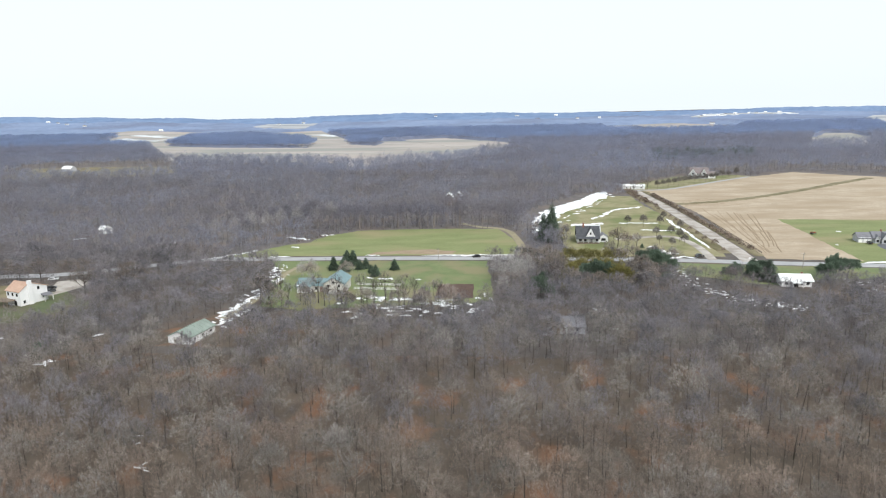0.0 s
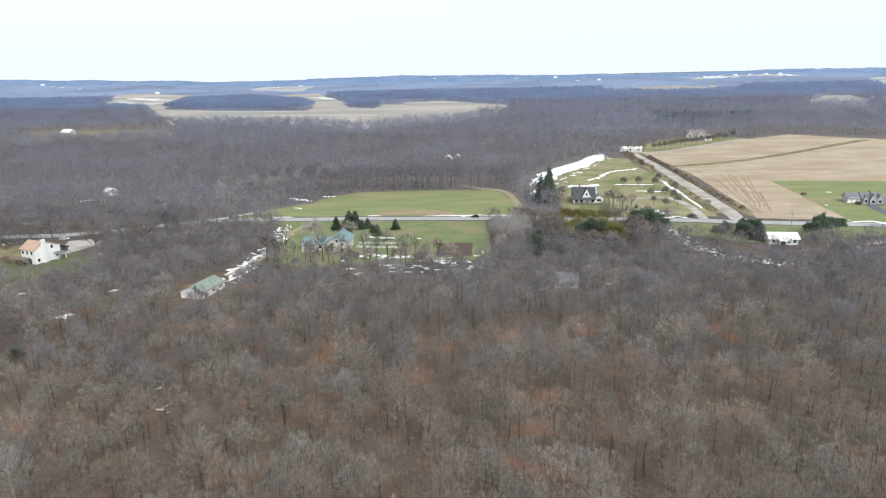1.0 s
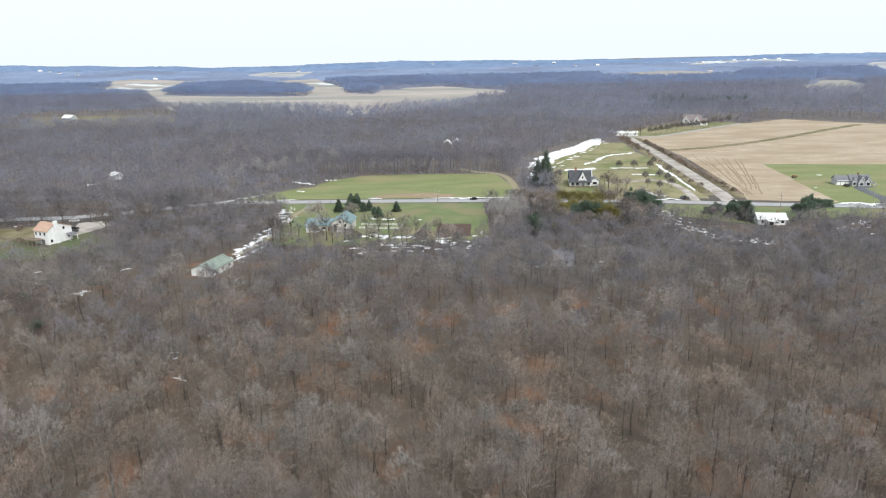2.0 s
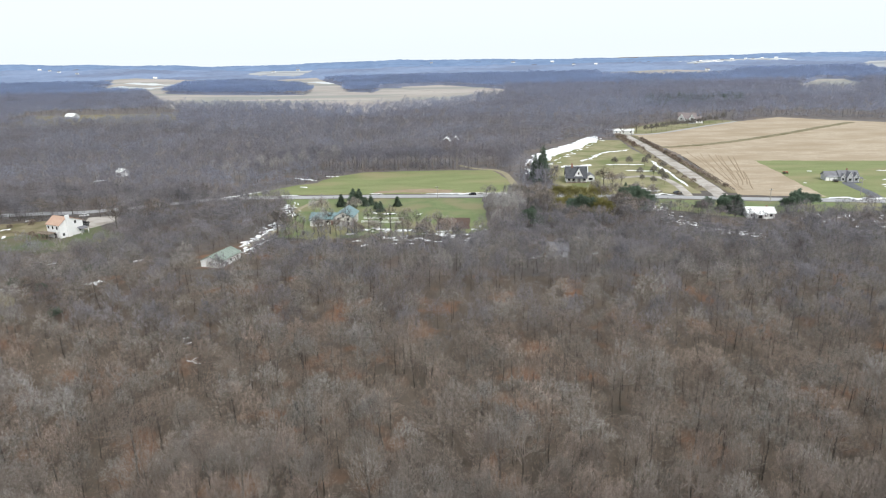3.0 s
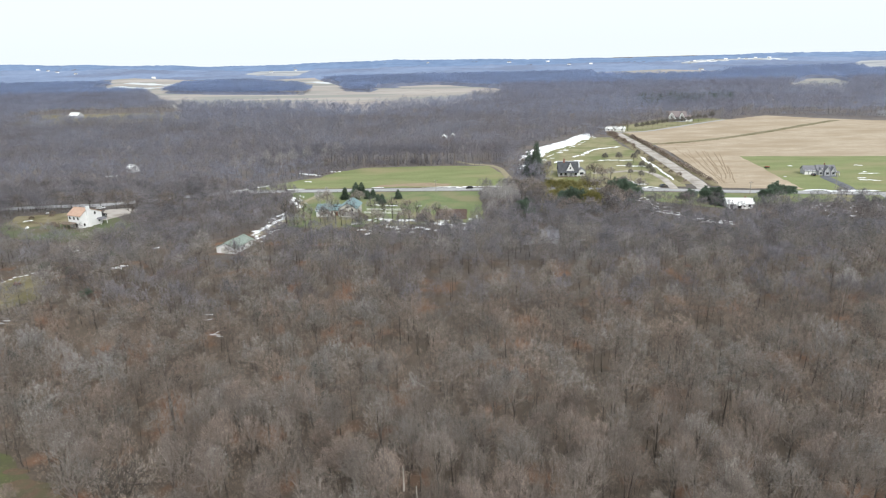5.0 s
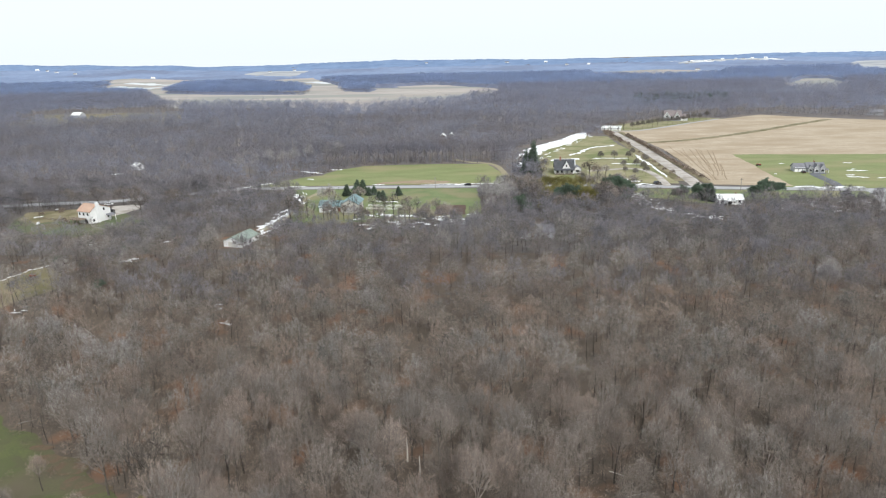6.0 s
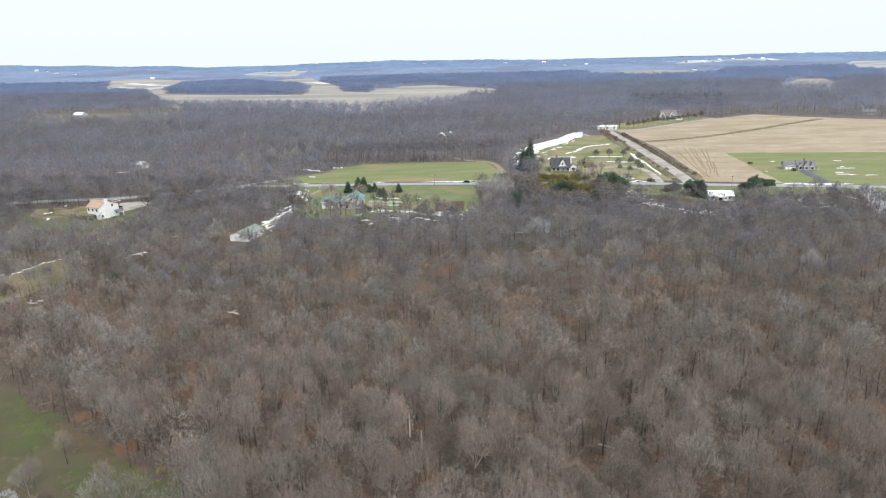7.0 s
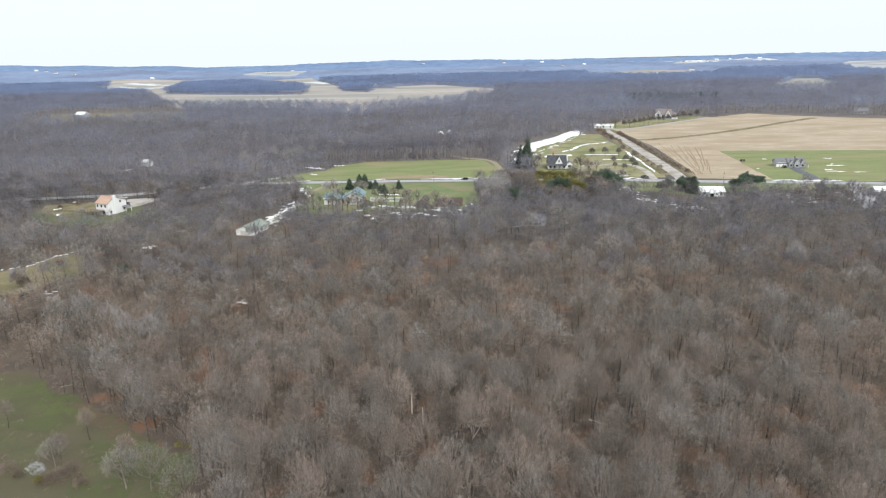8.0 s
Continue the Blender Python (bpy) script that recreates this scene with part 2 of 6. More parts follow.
M["carblack"] = material("black_car_paint", (0.012, 0.012, 0.014), (0.02, 0.02, 0.022), 2, 0.5, 0.25)
M["cargrey"] = material("dark_grey_car_paint", (0.06, 0.065, 0.07), (0.08, 0.085, 0.09), 2, 0.5, 0.25)
M["carwhite"] = material("white_car_paint", (0.75, 0.75, 0.76), (0.8, 0.8, 0.8), 2, 0.5, 0.25)
M["rust"] = material("faded_red_paint", (0.22, 0.05, 0.03), (0.33, 0.09, 0.05), 0.8, 0.2, 0.6)
M["rubber"] = material("tyre_rubber", (0.015, 0.015, 0.015), (0.03, 0.03, 0.03), 1, 0.2, 0.8)
M["steel"] = material("wheel_steel", (0.4, 0.4, 0.4), (0.5, 0.5, 0.5), 1, 0.2, 0.35, metal=1.0)


# ---- building helpers ----
def mesh_from(name, verts, faces, mats, index=None, fans=False, tone=None):
    """A mesh from arrays; faces is an (n, 3) or (n, 4) array."""
    verts, faces = np.asarray(verts, np.float32), np.asarray(faces, np.int32)
    me = bpy.data.meshes.new(name)
    k = faces.shape[1]
    me.vertices.add(len(verts))
    me.vertices.foreach_set("co", verts.ravel())
    me.loops.add(faces.size)
    me.loops.foreach_set("vertex_index", faces.ravel())
    me.polygons.add(len(faces))
    me.polygons.foreach_set("loop_start", np.arange(0, faces.size, k, dtype=np.int32))
    for m in mats if isinstance(mats, (list, tuple)) else [mats]:
        me.materials.append(m)
    if index is not None:
        me.polygons.foreach_set("material_index", np.asarray(index, np.int32))
    if fans:
        me.uv_layers.new(name="fan").data.foreach_set("uv", np.tile(np.array([0.5, 0, 0, 1, 1, 1], np.float32), len(faces)))
    me.update(calc_edges=True)
    if tone is not None:
        # each tree of a wood is a little lighter or darker than the next
        me.attributes.new("tone", "FLOAT", "POINT").data.foreach_set("value", np.asarray(tone, np.float32))
    if fans:
        # the way each fan runs, from its foot to the middle of its tips
        v = verts[faces]
        way = (v[:, 1] + v[:, 2]) / 2 - v[:, 0]
        way /= np.linalg.norm(way, axis=1)[:, None] + 1e-9
        each = np.zeros((len(verts), 3), np.float32)
        each[faces.ravel()] = np.repeat(way, 3, axis=0)
        me.attributes.new("way", "FLOAT_VECTOR", "POINT").data.foreach_set("vector", each.ravel())
    return me


def part(name, bm, mat, parent=None, label=""):
    me = bpy.data.meshes.new(name)
    bmesh.ops.recalc_face_normals(bm, faces=bm.faces)
    bm.to_mesh(me)
    bm.free()
    me.materials.append(mat)
    ob = new(name, me)
    ob.parent = parent
    return tagged(ob, label)


def box(x0, y0, z0, x1, y1, z1, bm=None, bevel=0.0):
    bm = bm or bmesh.new()
    m = Matrix.Translation(((x0 + x1) / 2, (y0 + y1) / 2, (z0 + z1) / 2)) @ Matrix.Diagonal((abs(x1 - x0), abs(y1 - y0), abs(z1 - z0), 1))
    v = bmesh.ops.create_cube(bm, size=1, matrix=m)["verts"]
    if bevel:
        es = {e for q in v for e in q.link_edges}
        bmesh.ops.bevel(bm, geom=list(es), offset=bevel, segments=1, affect="EDGES")
    return bm


def prism(outline, axis, a, b, bm=None):
    """An outline in the plane across axis ('x': (y, z), 'y': (x, z), 'z': (x, y)), drawn out from a to b."""
    bm = bm or bmesh.new()

    def at(p, c):
        return {"x": (c, p[0], p[1]), "y": (p[0], c, p[1]), "z": (p[0], p[1], c)}[axis]
    lo, hi = [bm.verts.new(at(p, a)) for p in outline], [bm.verts.new(at(p, b)) for p in outline]
    bm.faces.new(lo)
    bm.faces.new(hi[::-1])
    for i in range(len(outline)):
        j = (i + 1) % len(outline)
        bm.faces.new((lo[j], lo[i], hi[i], hi[j]))
    return bm


def empty(name, m, label, category, group="", kind=""):
    ob = new(name)
    ob.empty_display_size = 0.5
    ob.matrix_world = m
    return tagged(ob, label, category, group, kind)


# ---- lie of the land: a hollow near by, level by the road, low wooded hills far off ----
def ground_z(x, y):
    x, y = np.asarray(x, float), np.asarray(y, float)
    s = np.clip((y - 1900) / 1300, 0, 1)
    s = s * s * (3 - 2 * s)
    ridge = np.interp(x / np.maximum(y, 1), [-0.9, -0.72, -0.5, -0.376, -0.3, -0.122, 0.125, 0.326, 0.45, 0.575, 0.8], [52, 48, 34, 14, 14, 22, 14, 15, 17, 9, 9])
    s = s * (1 - 1.6 * np.clip((y - 3250) / 700, 0, 1))
    # the near wood lies lower than the road, with a hollow where it opens to a clearing
    d = np.clip((200 - y) / 80, 0, 1)
    near = -6 * d * d * (3 - 2 * d) - 6 * np.exp(-((x + 100) / 50) ** 2 - ((y - 90) / 60) ** 2) * (1 - np.clip((y - 170) / 40, 0, 1))
    return near + s * (ridge + 2 + 5 * np.sin(y / 150 + x / 420) + 1.5 * np.sin(x / 130) * np.sin(x / 47 + 1))


def inside(poly, x, y):
    p = np.asarray(poly, float)
    x, y = np.asarray(x, float), np.asarray(y, float)
    hit = np.zeros(x.shape, bool)
    for (x0, y0), (x1, y1) in zip(p, np.roll(p, -1, axis=0)):
        if y0 != y1:
            hit ^= ((y0 > y) != (y1 > y)) & (x < (x1 - x0) * (y - y0) / (y1 - y0) + x0)
    return hit


def smooth_line(pts, step=3.0):
    """A Catmull-Rom line through pts with a point about every step metres."""
    p = [np.array(q, float) for q in pts]
    p = [2 * p[0] - p[1], *p, 2 * p[-1] - p[-2]]
    out = []
    for a, b, c, d in zip(p, p[1:], p[2:], p[3:]):
        for t in np.arange(0, 1, 1 / max(1, int(np.linalg.norm(c - b) / step))):
            out.append(0.5 * (2 * b + (c - a) * t + (2 * a - 5 * b + 4 * c - d) * t * t + (3 * b - a - 3 * c + d) * t ** 3))
    return np.array(out + [p[-2]])


def patch(name, pts, mat, lift, label, category, rag=1.0, step=4.0, kind="structure", group="", grid=0.0):
    """A thin sheet of ground cover with an uneven edge, that follows the lie of the land."""
    p = np.array(pts, float)
    out = []
    for a, b in zip(p, np.roll(p, -1, axis=0)):
        for t in np.arange(0, 1, 1 / max(1, int(np.linalg.norm(b - a) / step))):
            q = a + (b - a) * t
            out.append(q + rag * np.array([noise.noise((q[0] / 7, q[1] / 7, 1.7)), noise.noise((q[0] / 7, q[1] / 7, 9.1))]) * 1.6)
    bm = bmesh.new()
    if grid:
        # on uneven ground the sheet is a fine net, not one flat face
        xs, ys = np.meshgrid(np.arange(p[:, 0].min(), p[:, 0].max(), grid), np.arange(p[:, 1].min(), p[:, 1].max(), grid))
        ok = inside(out, xs, ys)
        flat = [Vector(q) for q in out] + [Vector(q) for q in zip(xs[ok], ys[ok])]
        n = len(out)
        net = geometry.delaunay_2d_cdt(flat, [(i, (i + 1) % n) for i in range(n)], [list(range(n))], 2, 0.01)
        top = [bm.verts.new((q.x, q.y, float(ground_z(q.x, q.y)) + lift)) for q in net[0]]
        for f in net[2]:
            bm.faces.new([top[i] for i in f])
        return tagged(part(name, bm, mat), label, category, group, kind)
    lo = [bm.verts.new((x, y, float(ground_z(x, y)) - 0.05)) for x, y in out]
    hi = [bm.verts.new((x, y, float(ground_z(x, y)) + lift)) for x, y in out]
    f = bm.faces.new(hi)
    for i in range(len(out)):
        j = (i + 1) % len(out)
        bm.faces.new((lo[i], lo[j], hi[j], hi[i]))
    bmesh.ops.triangulate(bm, faces=[f])
    ob = part(name, bm, mat)
    return tagged(ob, label, category, group, kind)


def strip(name, pts, width, mat, lift, label, category, rag=0.0, kind="structure"):
    line = smooth_line(pts)
    d = np.gradient(line, axis=0)
    d /= np.linalg.norm(d, axis=1)[:, None]
    nrm = np.stack([-d[:, 1], d[:, 0]], 1)
    v, n = [], len(line)
    for i, (q, k) in enumerate(zip(line, nrm)):
        for s in (-1, 1):
            w = width / 2 + rag * noise.noise((q[0] / 5, q[1] / 5, s * 3.0))
            v += [(*(q + s * w * k), lift), (*(q + s * (w + 0.3) * k), -0.05)]
    f = []
    for i in range(n - 1):
        a, b = 4 * i, 4 * i + 4
        f += [(a, a + 2, b + 2, b), (a + 1, a, b, b + 1), (a + 2, a + 3, b + 3, b + 2)]
    ob = new(name, mesh_from(name, v, f, mat))
    return tagged(ob, label, category, "", kind)


# ---- ground ----
gx = np.concatenate([np.arange(-4200, -1000, 80), np.arange(-1000, -300, 25), np.arange(-300, 250, 6), np.arange(250, 1000, 25), np.arange(1000, 4201, 80)])
gy = np.concatenate([np.arange(-700, -100, 25), np.arange(-100, 215, 6), np.arange(215, 1800, 25), np.arange(1800, 4901, 50)])
X, Y = np.meshgrid(gx, gy)
V = np.stack([X.ravel(), Y.ravel(), ground_z(X, Y).ravel()], 1)
idx = np.arange(X.size).reshape(X.shape)
F = np.stack([idx[:-1, :-1], idx[:-1, 1:], idx[1:, 1:], idx[1:, :-1]], -1).reshape(-1, 4)
tagged(new("ground", mesh_from("ground", V, F, M["litter"])), "brown leaf-littered woodland floor reaching the horizon", "ground", kind="structure")

ROAD = [(-420, 268), (-330, 288), (-246, 305), (-217, 308), (-190, 319), (-149, 339), (-116, 340), (-49, 340), (17, 338), (95, 331.5), (138, 324), (194, 316.5), (260, 306), (380, 288), (600, 255)]
strip("road", ROAD, 7.5, M["asphalt"], 0.08, "pale weathered asphalt country road between grass verges", "road")

UPFIELD = [(-150, 343), (-128, 361), (-118, 374), (-105, 383), (-98, 402), (-82, 418), (-58, 421), (-19, 422), (8, 420), (17, 388), (21, 346), (-49, 346), (-116, 346)]
LOWFIELD = [(-112, 335), (1, 333), (3, 296), (3, 265), (-5, 259), (-55, 254), (-75, 250), (-92, 256), (-100, 282), (-99, 307)]
HILLFIELD = [(44, 385), (31, 412), (40, 455), (60, 490), (75, 525), (100, 566), (122, 560), (121, 510), (126, 458), (126, 410), (124, 345), (122, 338), (60, 341), (46, 345)]
BIGFIELD = [(140, 594), (166, 606), (225, 658), (326, 726), (363, 690), (406, 660), (520, 600), (470, 420), (279, 436), (193, 444), (184, 326), (141, 333), (143, 360), (150, 468), (147, 540)]
GREENFIELD = [(190, 447), (279, 440), (470, 425), (520, 290), (300, 306), (217, 318), (177, 323)]
MANSIONLAWN = [(128, 600), (140, 640), (200, 700), (262, 705), (274, 690), (225, 655), (166, 604), (140, 592)]
RIGHTLAWN = [(92, 325), (150, 317), (215, 308), (300, 296), (300, 290), (180, 294), (150, 294), (128, 282), (112, 290), (100, 297), (90, 306)]
YARD = [(-244, 268), (-236, 252), (-218, 238), (-200, 236), (-182, 237), (-168, 243), (-164, 254), (-170, 264), (-183, 272), (-198, 290), (-220, 286), (-244, 280)]
LEFTCLEAR = [(-225, 160), (-200, 166), (-185.5, 172), (-181.5, 180), (-178, 187), (-172, 186), (-165, 181), (-158, 168), (-165, 160), (-172, 149), (-190, 146), (-225, 148)]
NEARCLEAR = [(-210, 96), (-160, 93), (-141.5, 92), (-131.8, 92.5), (-118, 83.5), (-109, 79.5), (-101, 73), (-89.5, 65), (-79.6, 56), (-72, 51.5), (-67, 49.5), (-62, 44.7), (-61, 38), (-64, 30), (-62, 15), (-70, -40), (-210, -60)]
FARFIELD = [(-1271, 2209), (-1188, 2278), (-906, 2126), (-656, 1982), (-608, 2056), (-513, 2106), (-382, 1740), (-297, 1526), (-234, 1459), (-150, 1440), (-104, 1392), (-28, 1193), (-5, 1060), (-24, 995), (-64, 958), (-116, 906), (-168, 860), (-207, 920), (-290, 952), (-409, 995), (-473, 990), (-600, 1180), (-736, 1430), (-962, 1578), (-1102, 1968)]
FARFIELD_E = [(-200, 1490), (-88, 1540), (48, 1338), (42, 1090), (-15, 1075), (-90, 1310)]
FARGREEN = [(-640, 915), (-520, 925), (-430, 912), (-385, 800), (-470, 765), (-600, 770)]
FARRIGHT = [(520, 1105), (612, 1098), (713, 1275), (764, 1446), (717, 1469), (625, 1320)]
FAROPEN = [(300, 1760), (450, 1650), (610, 1680), (729, 1921), (588, 2149), (356, 2039)]
patch("wood_floor", [(-520, 268), (-330, 312), (-200, 335), (-130, 350), (160, 350), (420, 330), (1000, 900), (1000, 1500), (-1300, 1500), (-1250, 900)], M["greylitter"], 0.025, "dull grey-brown litter under the farther woods", "ground", 4, 30)
patch("hill_floor", [(-2600, 1480), (2200, 1480), (2600, 2600), (-3000, 2600)], M["hazefloor"], 0.1, "haze-blue floor of the far wooded slopes", "ground", 4, 40, grid=60.0)
patch("roadside_floor", [(-470, 202), (-200, 204), (0, 202), (160, 204), (400, 202), (420, 329), (160, 349), (-130, 349), (-200, 334), (-330, 311), (-520, 267)], M["roadfloor"], 0.02, "grey-brown leaf litter under the roadside woods", "ground", 4, 30)
patch("upper_meadow", UPFIELD, M["grass"], 0.06, "green winter meadow sloping to the road", "field")
patch("bare_strip", [(-64, 347.5), (-45, 350), (-18, 348), (-16, 355), (-30, 360), (-50, 357), (-62, 353)], M["rut"], 0.09, "bare reddish soil strip in the meadow", "soil", 1.5, 3)
patch("lower_lawn", LOWFIELD, M["lawn"], 0.06, "green lawn round the teal-roofed house", "lawn")
patch("hill_meadow", HILLFIELD, M["drygrass"], 0.05, "yellowish meadow behind the dormered house", "field")
patch("stubble_field", BIGFIELD, M["stubble"], 0.07, "tan harvested crop field with wheel tracks", "field")
patch("house_lawn", GREENFIELD, M["grass"], 0.06, "green lawn round the grey ranch house", "lawn")
patch("estate_lawn", MANSIONLAWN, M["drygrass"], 0.05, "pale lawn before the large grey house", "lawn")
patch("verge_lawn", RIGHTLAWN, M["lawn"], 0.05, "green lawn by the white-roofed house", "lawn")
patch("house_yard", YARD, M["yardgrass"], 0.05, "green yard round the tall white house", "lawn")
patch("grass_clearing", LEFTCLEAR, M["tangrass"], 0.12, "tan grass clearing in the woods", "clearing", 1.0, 3.0, grid=5.0)
patch("forest_clearing", NEARCLEAR, M["moss"], 0.12, "green grass clearing at the wood's edge", "clearing", 1.6, 3.0, grid=5.0)
for px, py, pr in ((-76, 45, 5.5), (-85, 50, 4.5), (-69, 41, 4.0), (-92, 56, 4.0), (-80, 36, 5.0), (-112, 68, 5.0), (-124, 79, 5.0)):
    patch("green_grass", [(px + pr * 1.4 * math.cos(a), py + pr * 0.8 * math.sin(a)) for a in np.arange(0, 6.2, 0.5)], M["freshgrass"], 0.17, "fresher green grass in the clearing", "grass", 2.2, 1.2, grid=2.0)
for px, py, pr in ((-101, 71.5, 4.0), (-95, 67, 3.4), (-90, 62.5, 2.6), (-84, 58, 2.4), (-108, 77, 2.6)):
    patch("leaf_drift", [(px + pr * 1.3 * math.cos(a), py + pr * 0.8 * math.sin(a)) for a in np.arange(0, 6.2, 0.6)], M["rust_leaves"], 0.2, "orange-brown drift of fallen leaves on grass", "leaves", 1.6, 1.2, grid=2.0)
patch("valley_field", FARFIELD, M["valley"], 0.4, "wide tan harvested valley field", "field", 6, 25)
patch("valley_field", FARFIELD_E, M["valley"], 0.6, "pale tan valley field before the hills", "field", 5, 25)
patch("far_meadow", FARGREEN, M["tangrass"], 0.3, "small dull meadow among woods", "field", 4, 15)
patch("far_field", FARRIGHT, M["valley"], 0.4, "pale brown field among far woods", "field", 4, 20)
patch("far_field", FAROPEN, M["valley"], 0.6, "pale open land on the far slope", "field", 5, 30)
CLEAR = [UPFIELD, LOWFIELD, HILLFIELD, BIGFIELD, GREENFIELD, MANSIONLAWN, RIGHTLAWN, YARD, LEFTCLEAR, NEARCLEAR, FARFIELD, FARFIELD_E, FARGREEN, FARRIGHT, FAROPEN,
         [(20, 400), (28, 460), (42, 500), (62, 540), (85, 575), (105, 570), (96, 548), (60, 484), (41, 430)], [(120, 330), (150, 325), (156, 600), (120, 600)], [(140, 330), (140, 600), (330, 735), (540, 610), (540, 285), (190, 318)], [(40, 335), (130, 326), (130, 350), (40, 356)]]

patch("parking", [(-205, 296), (-196, 300), (-185, 297), (-186, 286), (-192, 273), (-198, 270), (-199, 280)], M["gravel"], 0.08, "pale gravel parking place by the white house", "parking", 0.6, 3)
patch("bare_yard", [(-246, 284), (-222, 290), (-208, 284), (-206, 270), (-216, 262), (-226, 258), (-242, 266)], M["tangrass"], 0.075, "worn brownish yard grass beside the white house", "lawn", 2.2, 2)
patch("bare_yard", [(-182, 244), (-170, 250), (-165, 246), (-168, 240), (-178, 236), (-190, 232), (-196, 236)], M["moss"], 0.075, "rough mossy grass below the white house", "lawn", 2.2, 2)
strip("driveway", [(20, 336), (20.5, 355), (20, 378), (16, 408), (8.5, 422), (-3, 427), (-15, 441)], 4.0, M["track"], 0.12, "worn gravel farm drive curving past the meadow", "driveway", 0.5)
strip("track", [(-90, 331), (-96, 317), (-97, 301), (-96, 282), (-98, 261), (-102, 240)], 3.0, M["track"], 0.09, "worn grass track to the green-roofed barn", "track", 0.5)
strip("gravel_lane", [(131, 326), (132.5, 345), (133.5, 375), (134.5, 414), (135, 456), (135.5, 508), (134, 550), (133, 600)], 8.0, M["gravel"], 0.10, "wide pale gravel lane between hedgerows", "lane", 0.5)
strip("rough_verge", [(140, 338), (141, 380), (142, 440), (142.5, 500), (141, 560), (140, 592)], 4.5, M["tangrass"], 0.14, "strip of dead grass between lane and stubble", "verge", 1.2)
strip("rough_verge", [(125.5, 345), (126.5, 400), (127, 460), (127.5, 520), (126.5, 590)], 6.0, M["tangrass"], 0.13, "strip of dead grass beside the gravel lane", "verge", 0.8)
strip("driveway", [(114, 331), (115.5, 345), (116, 365), (113, 385), (105, 391), (90, 388), (76, 384)], 4.5, M["gravel"], 0.12, "gravel drive to the dormered house", "driveway", 0.4)
strip("estate_drive", [(134, 596), (166, 603), (222, 651), (268, 690)], 4.5, M["asphalt"], 0.12, "grey drive to the large house", "driveway", 0.2)
strip("driveway", [(208, 320), (211, 335), (212, 350), (214, 362), (222, 365)], 6.0, M["darkasphalt"], 0.12, "dark asphalt drive to the grey ranch house", "driveway")
strip("grass_strip", [(138, 511), (189, 528), (251, 568), (329, 631), (373, 665)], 8.0, M["tangrass"], 0.12, "dull grass waterway across the stubble field", "grass strip", 1.5)
strip("side_road", [(222, 312), (219, 298), (214, 284), (208, 268), (200, 248)], 9.0, M["asphalt"], 0.1, "pale side road leaving the country road", "road")
patch("garden_plot", [(-21, 288), (-5, 288), (-5, 266), (-21, 266)], M["soil"], 0.1, "dark tilled garden plot in the lawn", "garden", 0.4, 2)


# ---- trees ----
def tube(pts, radii, sides):
    """A tapered tube along pts: vertices and triangles."""
    pts = np.asarray(pts, float)
    d = np.gradient(pts, axis=0)
    v, f = [], []
    for i, (p, k, r) in enumerate(zip(pts, d, radii)):
        k = k / (np.linalg.norm(k) + 1e-9)
        a = np.cross(k, (0.3, 0.9, 0.1))
        a /= np.linalg.norm(a) + 1e-9
        b = np.cross(k, a)
        ang = np.arange(sides) * 2 * np.pi / sides
        v.append(p + r * (np.cos(ang)[:, None] * a + np.sin(ang)[:, None] * b))
        if i:
            o, q = (i - 1) * sides, i * sides
            for s in range(sides):
                e = (s + 1) % sides
                f += [(o + s, o + e, q + e), (o + s, q + e, q + s)]
    return np.concatenate(v), np.array(f)


def join(pieces):
    v, f, n = [], [], 0
    for a, b in pieces:
        v.append(a)
        f.append(b + n)
        n += len(a)
    return np.concatenate(v), np.concatenate(f)


def twigs(rng, base, way, length, width):
    """Fans of fine twigs, one triangle each: the foot, then the two outer corners."""
    n = len(base)
    side = np.cross(way, rng.normal(size=(n, 3)))
    side /= np.linalg.norm(side, axis=1)[:, None] + 1e-9
    w, end = np.asarray(width).reshape(-1, 1), base + way * np.asarray(length).reshape(-1, 1)
    v = np.stack([base, end - side * w / 2, end + side * w / 2], 1).reshape(-1, 3)
    return v, np.arange(3 * n).reshape(-1, 3)


